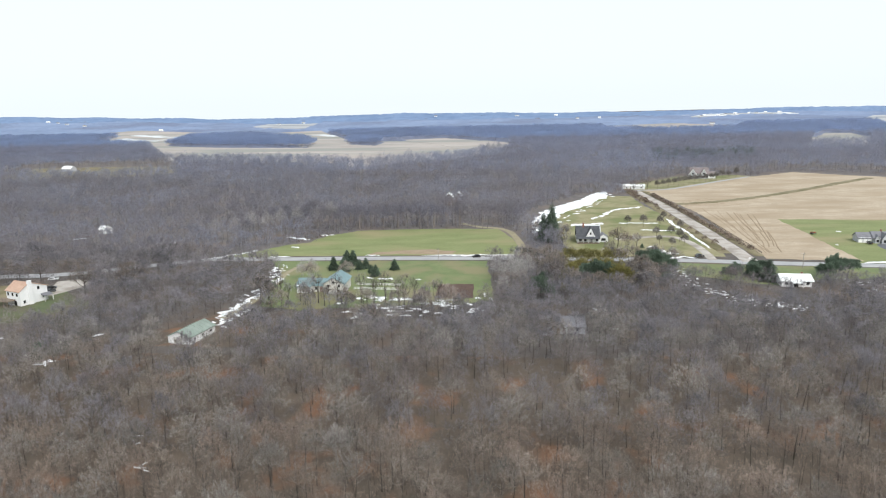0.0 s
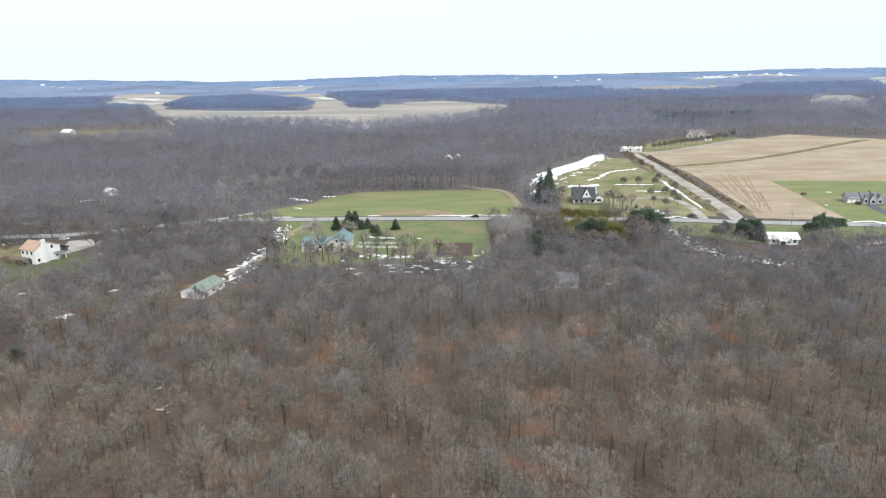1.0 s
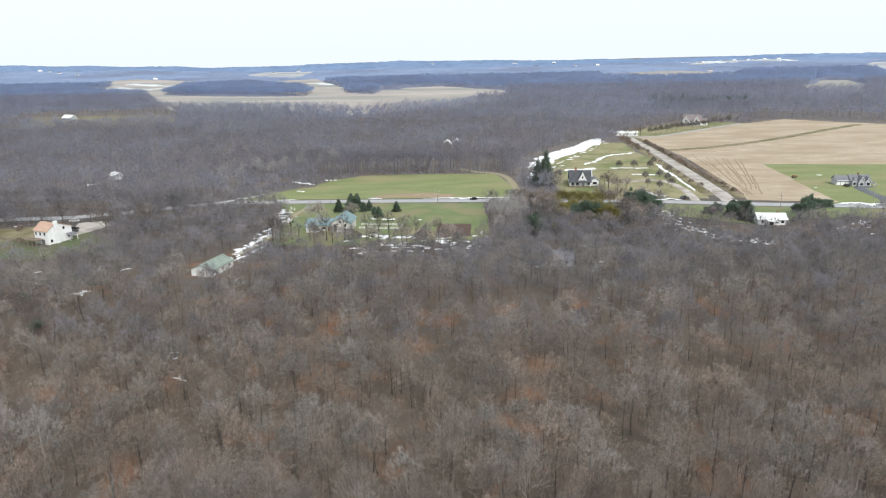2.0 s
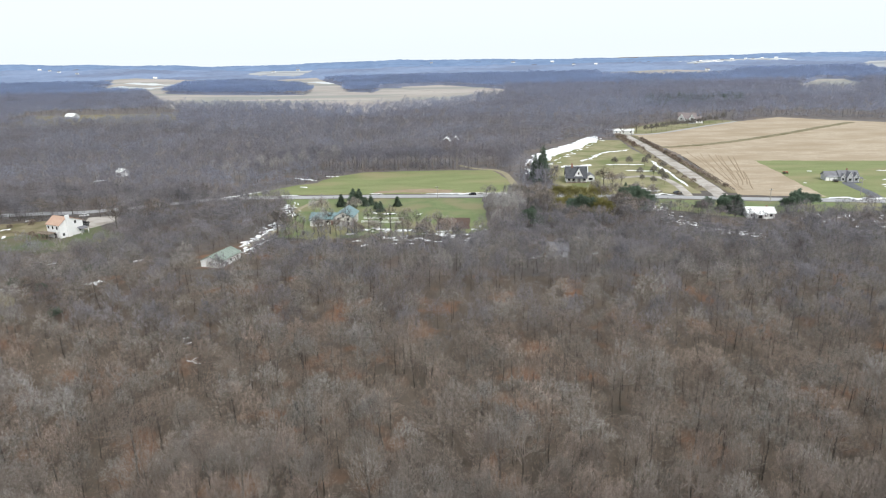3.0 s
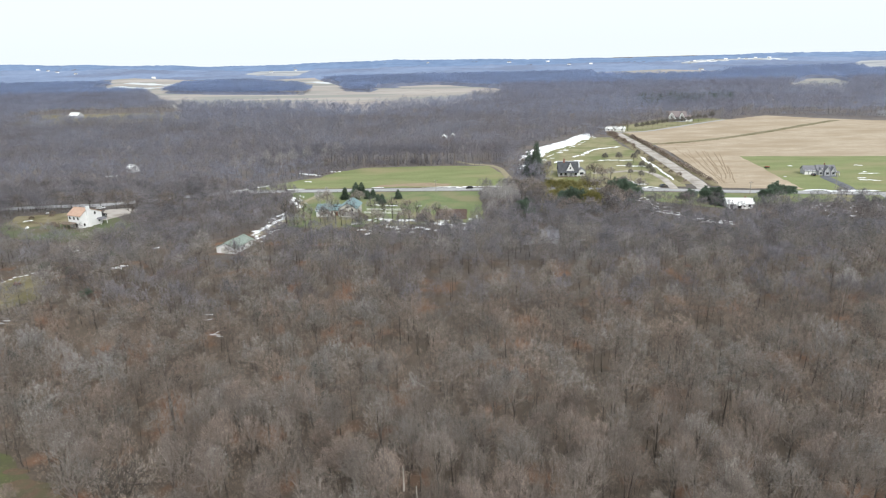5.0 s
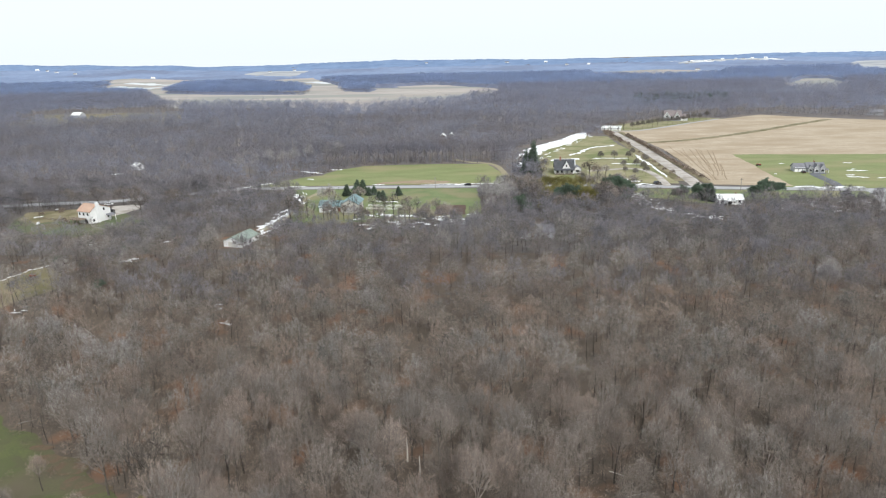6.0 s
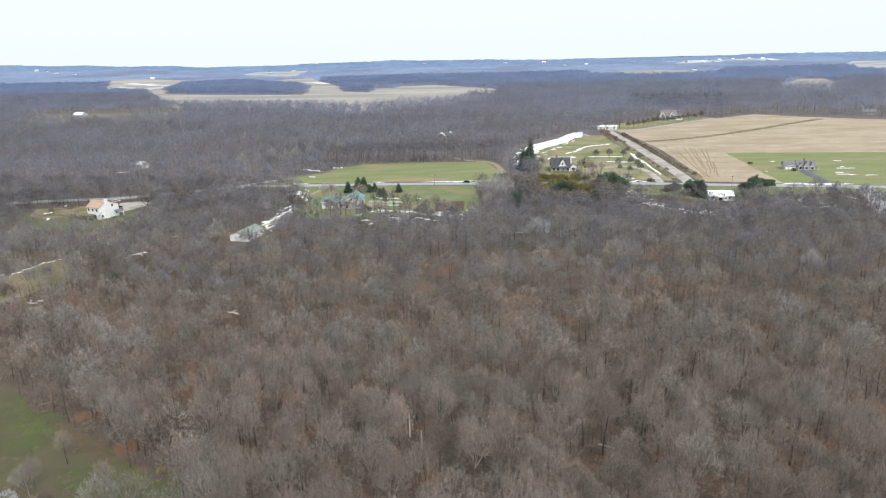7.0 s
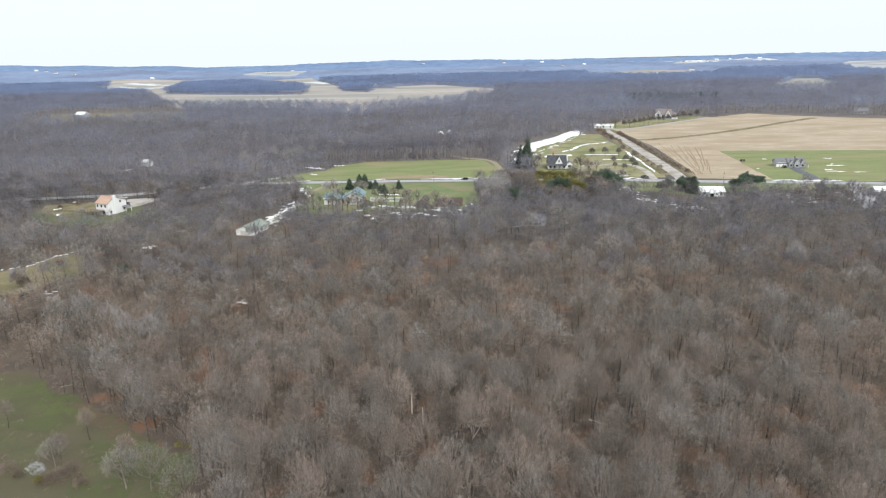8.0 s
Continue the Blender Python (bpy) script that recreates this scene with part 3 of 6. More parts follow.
def bare_tree(seed, h, r, limbs, twig_count, twig_len, twig_wide, sides=5, seconds=3, fork=0.45, fill=0.6):
    """A leafless broadleaf tree with a domed crown: trunk, rising limbs and branches, and fans of twigs."""
    rng = np.random.default_rng(seed)
    lean = rng.normal(0, 0.03, 2)
    top = 0.66 * h
    zs = np.linspace(0, top, 4 if sides < 5 else 6)
    line = np.stack([lean[0] * zs + 0.15 * np.sin(zs / 2.1 + seed), lean[1] * zs + 0.15 * np.cos(zs / 2.7 + seed) - 0.15 * math.cos(seed), zs], 1)
    girth = 0.0105 * h * rng.uniform(0.8, 1.25) * (1.5 if fork < 0.3 else 1.0)
    trunk = tube(line, girth * np.linspace(1.2, 0.4, len(zs)), sides)
    wood = []
    mid = np.array([line[-1, 0], line[-1, 1], 0.54 * h])
    tips = []

    def on_dome(a, c):
        k = math.sqrt(max(0.0, 1 - c * c))
        return mid + np.array([r * k * math.cos(a), r * k * math.sin(a), 0.45 * h * c])
    for i in range(limbs):
        t = rng.uniform(fork, 1.0) if i else 1.0
        p = np.array([np.interp(t * top, zs, line[:, k]) for k in range(3)])
        a, c = i * 2.4 + rng.uniform(-0.5, 0.5), 0.22 + (i + 0.5) / limbs * 0.76
        e = mid + (on_dome(a, c) - mid) * rng.uniform(0.78, 0.95)
        out = (e - mid) / (np.linalg.norm(e - mid) + 1e-6)
        bow = np.array([out[0], out[1], -0.3]) * 0.12 * r
        q = np.array([p, p + (e - p) * 0.35 + bow, p + (e - p) * 0.7 + bow * 0.7, e])
        g = girth * rng.uniform(0.4, 0.6)
        wood.append(tube(q, g * np.array([1, 0.75, 0.45, 0.18]), max(3, sides - 2)))
        for u in rng.uniform(0.45, 1.0, int(twig_count * (1 - fill)) // (4 * limbs) + 1):
            tips.append(np.array([np.interp(u * 3, range(4), q[:, k]) for k in range(3)]))
        for j in range(seconds):
            u = rng.uniform(0.35, 0.95)
            b = np.array([np.interp(u * 3, range(4), q[:, k]) for k in range(3)])
            d = on_dome(a + rng.normal(0, 0.55), min(1.0, max(-0.05, c + rng.normal(0, 0.28))))
            d = mid + (d - mid) * rng.uniform(0.85, 1.0)
            s = np.array([b, b + (d - b) * 0.5 + rng.normal(0, 0.25, 3), d])
            wood.append(tube(s, g * np.array([0.5, 0.34, 0.12]), 3))
            for s_ in rng.uniform(0.25, 1.0, 3 * int(twig_count * (1 - fill)) // (4 * limbs * seconds) + 1):
                tips.append(np.array([np.interp(s_ * 2, range(3), s[:, k]) for k in range(3)]))
    tips = np.array(tips) + rng.normal(0, 0.12, (len(tips), 3))
    # fine twigs fill the outer part of the dome evenly
    n = int(twig_count * fill)
    a, c, k = rng.uniform(0, 6.28, n), rng.uniform(-0.25, 1, n), rng.uniform(0.45, 0.9, n)
    s = np.sqrt(1 - c * c)
    shell = mid + np.stack([s * np.cos(a) * r, s * np.sin(a) * r, c * 0.44 * h], 1) * k[:, None]
    tips = np.concatenate([tips, shell])
    way = (tips - mid) / r * 0.55 + rng.normal(0, 0.26, tips.shape) + (0, 0, 0.62)
    way /= np.linalg.norm(way, axis=1)[:, None]
    return trunk, join(wood), twigs(rng, tips, way, rng.uniform(0.6, 1.25, len(tips)) * twig_len, rng.uniform(0.7, 1.3, len(tips)) * twig_wide)


def sapling(seed, h, fans=12):
    """A thin young tree or pole: a straight stem, short rising side shoots and narrow sprays."""
    rng = np.random.default_rng(seed)
    lean = rng.normal(0, 0.05, 2)
    stem = [tube([(0, 0, 0), (lean[0] * h * 0.4, lean[1] * h * 0.4, h * 0.5), (lean[0] * h, lean[1] * h, h * 0.95)], [0.075, 0.05, 0.015], 3)]
    base, way = [], []
    for i in range(5):
        z = h * rng.uniform(0.35, 0.85)
        a = rng.uniform(0, 6.28)
        p = np.array([lean[0] * z, lean[1] * z, z])
        d = np.array([math.cos(a) * 0.6, math.sin(a) * 0.6, 1.0]) * rng.uniform(0.7, 1.5)
        stem.append(tube([p, p + d], [0.03, 0.008], 3))
        base += [p + d * 0.5, p + d * 0.9]
        way += [d, d + (0, 0, 0.4)]
    for i in range(max(0, fans - 10)):
        base.append(np.array([lean[0] * h, lean[1] * h, h * rng.uniform(0.6, 0.95)]))
        way.append(rng.normal(0, 0.35, 3) + (0, 0, 1))
    base, way = np.array(base), np.array(way)
    way = way / np.linalg.norm(way, axis=1)[:, None]
    return join(stem), twigs(rng, base, way, rng.uniform(0.8, 1.5, len(base)), rng.uniform(0.25, 0.5, len(base)))


def plain_tree(seed, h, r, count, length, wide, low=-0.2, stem=0.3):
    """A leafless tree or bush for a distance: a stem, and twigs through a domed crown."""
    rng = np.random.default_rng(seed)
    mid = np.array([0, 0, (0.56 if stem > 0.1 else 0.3) * h])
    wood = tube([(0, 0, 0), (0.1, 0.05, h * (0.7 if stem > 0.1 else 0.35))], [0.016 * h, 0.006 * h], 3)
    a, c, k = rng.uniform(0, 6.28, count), rng.uniform(low, 1, count), rng.uniform(0.35, 0.85, count)
    s = np.sqrt(1 - c * c)
    out = np.stack([s * np.cos(a), s * np.sin(a), c], 1)
    if count > 1000:
        # dense crowns have lobes and hollows
        k = k * np.array([0.78 + 0.62 * noise.noise(Vector(o) * 1.9 + Vector((seed, 0, 0))) for o in out])
    base = mid + out * k[:, None] * (r, r, h - mid[2])
    way = out * 0.7 + rng.normal(0, 0.36, out.shape) + (0, 0, 0.45)
    way /= np.linalg.norm(way, axis=1)[:, None]
    return wood, twigs(rng, base, way, rng.uniform(0.6, 1.2, count) * length, rng.uniform(0.7, 1.3, count) * wide)


def conifer(seed, h, r, layers, per, open_=0.12):
    """A spruce or pine: trunk, and drooping needle sprays in whorls."""
    rng = np.random.default_rng(seed)
    trunk = tube([(0, 0, 0), (0.05, 0, h * 0.5), (0, 0, h * 0.97)], [0.02 * h, 0.012 * h, 0.01], 6)
    bits = []
    for i in range(layers):
        t = open_ + (1 - open_) * (i / layers) ** 0.9
        rr = r * (1 - t) ** 0.62 * rng.uniform(0.85, 1.12) + 0.12
        n = max(4, int(per * (0.4 + 0.6 * (1 - t))))
        a = rng.uniform(0, 6.28) + np.arange(n) * 2 * np.pi / n + rng.normal(0, 0.15, n)
        ln = rr * rng.uniform(0.7, 1.15, n)
        for ang, m in zip(a, ln):
            o = np.array([math.cos(ang), math.sin(ang), 0])
            s = np.array([-o[1], o[0], 0])
            z = h * t
            p0 = np.array([0, 0, z])
            p1, p2 = o * m * 0.55 + (0, 0, z - 0.08 * m), o * m + (0, 0, z - 0.25 * m)
            w = 0.22 * m + 0.15
            v = np.array([p0, p1 + s * w, p2, p1 - s * w, p1 + (0, 0, 0.22 * m)])
            bits.append((v, np.array([(0, 1, 4), (1, 2, 4), (2, 3, 4), (3, 0, 4), (0, 3, 1), (1, 3, 2)])))
            k = 3
            base = o * m * rng.uniform(0.3, 1.0, (k, 1)) + (0, 0, z - 0.1 * m)
            way = o * 0.5 + s * rng.normal(0, 0.8, (k, 1)) + rng.normal(0, 0.25, (k, 3))
            bits.append(twigs(rng, base, way / np.linalg.norm(way, axis=1)[:, None], rng.uniform(0.3, 0.6, k) * (0.4 + 0.4 * m), np.full(k, 0.3)))
    return trunk, join(bits)


def scatter(v, f, places):
    """Copies of one mesh at places (x, y, z, scale, turn, tall), joined."""
    P = np.asarray(places, float)
    c, s = np.cos(P[:, 4]) * P[:, 3], np.sin(P[:, 4]) * P[:, 3]
    x = c[:, None] * v[:, 0] - s[:, None] * v[:, 1] + P[:, 0, None]
    y = s[:, None] * v[:, 0] + c[:, None] * v[:, 1] + P[:, 1, None]
    z = (P[:, 3] * P[:, 5])[:, None] * v[:, 2] + P[:, 2, None]
    V = np.stack([x, y, z], -1).reshape(-1, 3)
    return V, (f[None] + (np.arange(len(P)) * len(v))[:, None, None]).reshape(-1, 3)


def thing_tree(kind, bark, leaf, label, group, category="tree", name="tree", crown="crown", limb=None):
    """A single tree or shrub from (trunk, crown) or (trunk, limbs, crown)."""
    ob = empty(name, Matrix(), label, category, group)
    pieces = (("trunk", kind[0], bark), (crown, kind[-1], leaf)) if len(kind) == 2 else (("trunk", kind[0], bark), ("branchwork", kind[1], limb or bark), (crown, kind[2], leaf))
    for piece, (v, f), mat in pieces:
        o = new(piece, mesh_from(piece, v, f, mat, fans=piece == crown))
        o.parent = ob
    return ob


def seen_side(x, y, m=25):
    return (x > -(0.775 * (y + 82) + m)) & (x < 0.61 * (y + 82) + m)


def spots(rng, x0, x1, y0, y1, gap, rows=1.0):
    """An uneven grid of planting places clear of fields and roads."""
    xs, ys = np.meshgrid(np.arange(x0, x1, gap), np.arange(y0, y1, gap * rows))
    xs, ys = xs + rng.uniform(-0.48, 0.48, xs.shape) * gap, ys + rng.uniform(-0.48, 0.48, ys.shape) * gap * rows
    x, y = xs.ravel(), ys.ravel()
    ok = seen_side(x, y)
    for poly in CLEAR:
        ok &= ~inside(poly, x, y)
    for line, w in KEEP_OFF:
        for q in smooth_line(line, 4.0):
            ok &= (x - q[0]) ** 2 + (y - q[1]) ** 2 > w * w
    for bx, by, br in KEEP_ROUND:
        ok &= (x - bx) ** 2 + (y - by) ** 2 > br * br
    return x[ok], y[ok]


KEEP_OFF = [(ROAD[5:], 6.5), (ROAD[:6], 3.6), ([(20, 336), (20, 378), (16, 408), (8, 422), (-15, 441)], 4), ([(-102, 240), (-98, 262)], 5), ([(134, 596), (222, 651), (268, 690)], 4)]
KEEP_ROUND = [(-72, 47, 7), (-65, 46, 8), (-68, 42, 6), (-106, 222, 11), (-252, 421, 6), (-24, 525, 6), (-556, 852, 30), (-590, 850, 22), (-575, 815, 24), (216, 283, 10), (222, 268, 12), (440, 695, 14), (136, 605, 14), (220, 683, 16), (-204, 266, 14),
              (50, 285, 14), (82, 303, 9), (48, 309, 14), (118, 294, 11), (156, 296, 12), (13, 282, 9), (37, 380, 7), (-68.8, 53.9, 5), (-99, 214, 8), (-94, 208, 7), (-92, 217, 7), (-104, 209, 9), (-100, 214, 8), (-109, 203, 6), (-99, 205, 7), (134, 279, 8), (128, 278, 5), (140, 279, 6), (-249, 412, 8), (-196, 249, 9), (-207, 256, 9), (-186, 252, 8), (-192, 245, 7), (-181, 262, 7), (-193, 287, 8)]

rng = np.random.default_rng(7)
near = [bare_tree(s, h, r, 14, 680, 1.25, 0.42, 6, 6) for s, h, r in ((1, 15.5, 4.2), (2, 17, 4.6), (3, 14, 3.8), (4, 15, 4.9), (5, 17.5, 4.0), (6, 12.5, 3.2), (8, 16, 5.2), (9, 13.5, 3.0))]
mid = [bare_tree(s, h, r, 8, 340, 1.5, 0.75, 4, 2) for s, h, r in ((11, 14, 4.6), (12, 15.5, 5.2), (13, 13, 4.1), (14, 14.5, 5.6), (15, 13.5, 4.3), (16, 16, 4.7))]
edge = [bare_tree(s, h, r, 5, 150, 1.9, 1.0, 3, 2) for s, h, r in ((17, 11.5, 4.6), (18, 11, 4.8), (19, 12.5, 4.8), (20, 10, 4.2))]
poles = [sapling(s, h) for s, h in ((61, 8.0), (62, 9.5), (63, 7.0), (64, 11.0), (65, 6.0))]
far = [plain_tree(s, h, r, 56, 2.3, 1.75, -0.5) for s, h, r in ((21, 13, 4.8), (22, 14.5, 5.2), (23, 12, 4.6), (24, 13.5, 5.6))]
bush = [plain_tree(s, h, r, 30, 0.9, 0.55, -0.1, 0.0) for s, h, r in ((31, 3.0, 1.7), (32, 4.0, 1.9), (33, 2.4, 1.6))]

# the trees nearest the path are things of their own
protos = [thing_tree(k, M["bark"], M[tone], lab, "bare woodland trees", limb=M["limb"]) for k, tone, lab in zip(near, ("twig", "greytwig", "redtwig", "twig", "redtwig", "twig", "greytwig", "redtwig"), (
    "leafless grey-brown oak in the wood", "tall leafless grey tree in the wood", "slender leafless tree among others", "broad leafless tree with spreading limbs",
    "tall straight leafless tree in leaf litter", "young leafless tree in the understorey", "wide-crowned leafless grey tree", "narrow young leafless woodland tree"))]
def glades(x, y, amount=0.4):
    """Thins the wood to small glades of open leaf litter."""
    g = np.array([noise.noise((a / 17, b / 17, 3.3)) for a, b in zip(x, y)])
    return (g < amount) | (y > 200)


x, y = spots(rng, -102, 100, 12, 92, 6.6)
ok = glades(x, y)
x, y = x[ok], y[ok]
order = np.argsort(y)[:290]
taken = np.zeros(len(protos), int)
for i in order:
    k = int(rng.integers(len(protos)))
    s = rng.uniform(0.82, 1.12)
    m = Matrix.Translation((x[i], y[i], float(ground_z(x[i], y[i])))) @ Matrix.Rotation(rng.uniform(0, 6.28), 4, "Z") @ Matrix.Diagonal((s, s, s * rng.uniform(0.9, 1.1), 1))
    if taken[k] == 0:
        protos[k].matrix_world = m
    else:
        c = copy_thing(protos[k], Matrix())
        c.matrix_basis = m
    taken[k] += 1
NEAR_TOP = float(y[order[-1]])


TONES = [M["twig"], M["redtwig"], M["greytwig"]]


def woods(name, kinds, x, y, bark, leaf, label, category="woods", scale=(0.8, 1.15), tall=((90, 200, 330, 345), (1.0, 0.8, 0.72, 1.0))):
    """Many trees as one mesh, each standing on the ground, turned and sized by chance."""
    pick = rng.integers(len(kinds), size=len(x))
    pieces, mats, tones = [], [], []
    for k, kind in enumerate(kinds):
        sel = pick == k
        if not sel.any():
            continue
        n = int(sel.sum())
        P = np.stack([x[sel], y[sel], ground_z(x[sel], y[sel]), rng.uniform(*scale, n) * np.interp(y[sel], *tall), rng.uniform(0, 6.28, n), rng.uniform(0.88, 1.12, n)], 1)
        shade = np.clip(rng.normal(0, 0.5, n), -1, 1)
        for i, piece in enumerate(kind):
            V, F = scatter(*piece, P)
            tones.append(np.repeat(shade, len(piece[0])))
            pieces.append((V, F))
            crown = i == len(kind) - 1
            mats.append(np.full(len(F), 2 + k % len(leaf) if crown else i))
    V, F = join(pieces)
    return tagged(new(name, mesh_from(name, V, F, [bark, M["limb"], *leaf], np.concatenate(mats), True, np.concatenate(tones))), label, category, kind="stuff")


def sparse(x, y, keep):
    """Leaves few trees in front of the lawns and the yards, where one sees through to them."""
    u = rng.uniform(0, 1, len(x))
    ok = np.ones(len(x), bool)
    for x0, x1, y0, y1, share in ((86, 175, 276, 300, 0.45), (175, 260, 276, 300, 0.5), (86, 135, 250, 276, 0.6), (-92, -2, 222, 262, 0.5), (-246, -166, 204, 240, 0.25), (-130, -96, 196, 250, 0.5), (24, 86, 296, 342, 0.3)):
        ok &= (x < x0) | (x > x1) | (y < y0) | (y > y1) | (u < share * keep)
    return ok


x, y = spots(rng, -330, 260, 12, 215, 6.9)
ok = glades(x, y) & ((y > NEAR_TOP) | (x < -102) | (x > 100))
ok &= sparse(x, y, 1.0)
# beyond 145 m the twigs are coloured bluer, in place of haze
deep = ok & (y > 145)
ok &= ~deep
woods("near_woods", mid, x[ok], y[ok], M["bark"], TONES, "dense leafless brown-grey woodland over leaf litter")
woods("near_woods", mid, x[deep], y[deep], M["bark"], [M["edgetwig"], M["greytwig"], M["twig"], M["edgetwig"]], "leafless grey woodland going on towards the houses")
# a close row hides most of the road west of the white house
x = rng.uniform(-430, -150, 120)
y = np.interp(x, [q[0] for q in ROAD], [q[1] for q in ROAD]) - rng.uniform(5, 16, 120)
ok = (x < -236) | (x > -184)
for poly in (YARD, [(-210, 302), (-180, 302), (-180, 268), (-210, 268)]):
    ok &= ~inside(poly, x, y)
woods("road_screen", edge, x[ok], y[ok], M["bark"], [M["edgetwig"]], "row of leafless trees along the country road", tall=((200, 400), (0.95, 0.95)))
x, y = spots(rng, -460, 380, 215, 345, 6.0)
ok = sparse(x, y, 1.0)
x, y = x[ok], y[ok]
woods("roadside_woods", edge, x, y, M["bark"], [M["edgetwig"]], "leafless woodland beside the road and houses")
x, y = spots(rng, -170, 150, 10, 150, 3.9)
ok = glades(x, y, 0.3)
woods("young_trees", poles, x[ok], y[ok], M["bark"], [M["brush"], M["twig"]], "thin straight young trees and poles in the wood", "young trees", (0.55, 1.05))
x, y = spots(rng, -300, 240, 12, 160, 4.0)
woods("undergrowth", bush, x, y, M["bark"], [M["brush"]], "thin bare brush under the trees", "undergrowth", (0.6, 1.3))
x, y = spots(rng, -420, 300, 150, 345, 3.9)
ok = sparse(x, y, 3.0)
x, y = x[ok], y[ok]
woods("brushwood", bush, x, y, M["bark"], [M["edgetwig"]], "brown bare brush filling the roadside woods", "undergrowth", (0.9, 1.7))
x, y = spots(rng, -620, 480, 345, 760, 5.0)
ok = (y < 372) & (x < -100)
for poly in CLEAR:
    for dx, dy in ((0, -18), (16, -8), (-16, -8), (0, -8)):
        ok |= inside(poly, x + dx, y + dy)
hedge = [plain_tree(s, h, r, 26, 1.6, 1.1, -0.3, 0.0) for s, h, r in ((34, 5.0, 2.8), (35, 6.5, 3.0), (36, 4.0, 2.6))]
woods("woodland_edge", hedge, x[ok], y[ok], M["farbark"], [M["hazetwig"]], "bare brush along the edge of the woods", "undergrowth", (0.8, 1.3))
x, y = spots(rng, -150, 40, 422, 456, 6.2)
ok = (y < 446 + 6 * np.sin(x / 11)) & (x < 30)
tall_edge = [plain_tree(s, h, r, 56, 2.3, 1.6, -0.05) for s, h, r in ((81, 15, 4.4), (82, 16.5, 4.8), (83, 14, 4.2))]
woods("edge_trees", tall_edge, x[ok], y[ok], M["limb"], [M["hazetwig"]], "leafless trees with bare trunks along the meadow's edge", tall=((300, 500), (1.05, 1.05)))
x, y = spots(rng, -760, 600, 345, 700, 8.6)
woods("middle_woods", far, x, y, M["farbark"], [M["hazetwig"]], "wide haze-violet leafless woods behind the meadows")
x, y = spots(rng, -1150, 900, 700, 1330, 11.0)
woods("middle_woods", far, x, y, M["farbark"], [M["woods"]], "wide haze-violet leafless woods towards the valley", scale=(0.9, 1.3))

x, y = np.meshgrid(np.arange(-150, 150, 8.5), np.arange(-150, 14, 8.5))
x, y = (x + rng.uniform(-3.5, 3.5, x.shape)).ravel(), (y + rng.uniform(-3.5, 3.5, y.shape)).ravel()
ok = ~inside(NEARCLEAR, x, y)
woods("hind_woods", far, x[ok], y[ok], M["bark"], [M["twig"]], "leafless woods going on behind the clearing")

# ---- far woods: a rough closed canopy, open over the fields ----
def canopy(name, x0, x1, y0, y1, gap, mat, label, holes, high=13.0, rough=3.0, kind="stuff", only=None):
    xs, ys = np.meshgrid(np.arange(x0, x1, gap), np.arange(y0, y1, gap))
    xs, ys = xs + rng.uniform(-0.4, 0.4, xs.shape) * gap, ys + rng.uniform(-0.4, 0.4, ys.shape) * gap
    wood = np.ones(xs.shape, bool)
    if only:
        wood = inside(only, xs, ys)
    for poly in holes:
        wood &= ~inside(poly, xs, ys)
    wood[0], wood[-1] = False, False
    z = ground_z(xs, ys) + np.where(wood, high + rng.uniform(-rough, rough, xs.shape) + 2 * np.sin(xs / 61 + ys / 83), -1.0)
    ix = np.arange(xs.size).reshape(xs.shape)
    F = np.stack([ix[:-1, :-1], ix[:-1, 1:], ix[1:, 1:], ix[1:, :-1]], -1).reshape(-1, 4)
    keep = wood.ravel()[F].any(1)
    mx, my = xs.ravel()[F].mean(1), ys.ravel()[F].mean(1)
    F = F[keep & seen_side(mx, my, 150)]
    return tagged(new(name, mesh_from(name, np.stack([xs.ravel(), ys.ravel(), z.ravel()], 1), F, mat)), label, "woods", kind=kind)


COPSE = [(-690, 1415), (-541, 1335), (-400, 1290), (-338, 1275), (-352, 1400), (-450, 1600), (-640, 1830), (-800, 1790)]
SMALLCOPSE = [(-282, 1360), (-211, 1300), (-215, 1400), (-274, 1560), (-308, 1510)]
WHITE_A = [(740, 2470), (934, 2520), (1168, 2590), (1180, 2640), (900, 2690), (760, 2540)]
WHITE_B = [(1107, 2090), (1341, 2419), (1500, 2440), (1250, 1900), (1000, 1600), (960, 1680), (1060, 1884)]
WHITE_C = [(-730, 2200), (-600, 2180), (-610, 2450), (-640, 2760), (-860, 2720), (-850, 2400)]
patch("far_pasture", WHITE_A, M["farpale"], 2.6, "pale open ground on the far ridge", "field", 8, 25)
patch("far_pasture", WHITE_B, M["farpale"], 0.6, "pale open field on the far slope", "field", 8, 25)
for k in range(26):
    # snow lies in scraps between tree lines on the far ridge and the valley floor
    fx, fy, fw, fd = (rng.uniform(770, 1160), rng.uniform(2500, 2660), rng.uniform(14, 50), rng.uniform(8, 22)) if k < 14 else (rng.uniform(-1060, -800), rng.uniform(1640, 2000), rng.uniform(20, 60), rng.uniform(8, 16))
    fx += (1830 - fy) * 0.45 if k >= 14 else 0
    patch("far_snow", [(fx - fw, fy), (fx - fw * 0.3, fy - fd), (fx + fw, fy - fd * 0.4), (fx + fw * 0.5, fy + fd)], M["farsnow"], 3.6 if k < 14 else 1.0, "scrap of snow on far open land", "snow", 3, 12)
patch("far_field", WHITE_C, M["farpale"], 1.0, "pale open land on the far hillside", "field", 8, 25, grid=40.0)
VALLEY = [FARFIELD, FARFIELD_E, FARRIGHT, FAROPEN, WHITE_A, WHITE_B, WHITE_C]
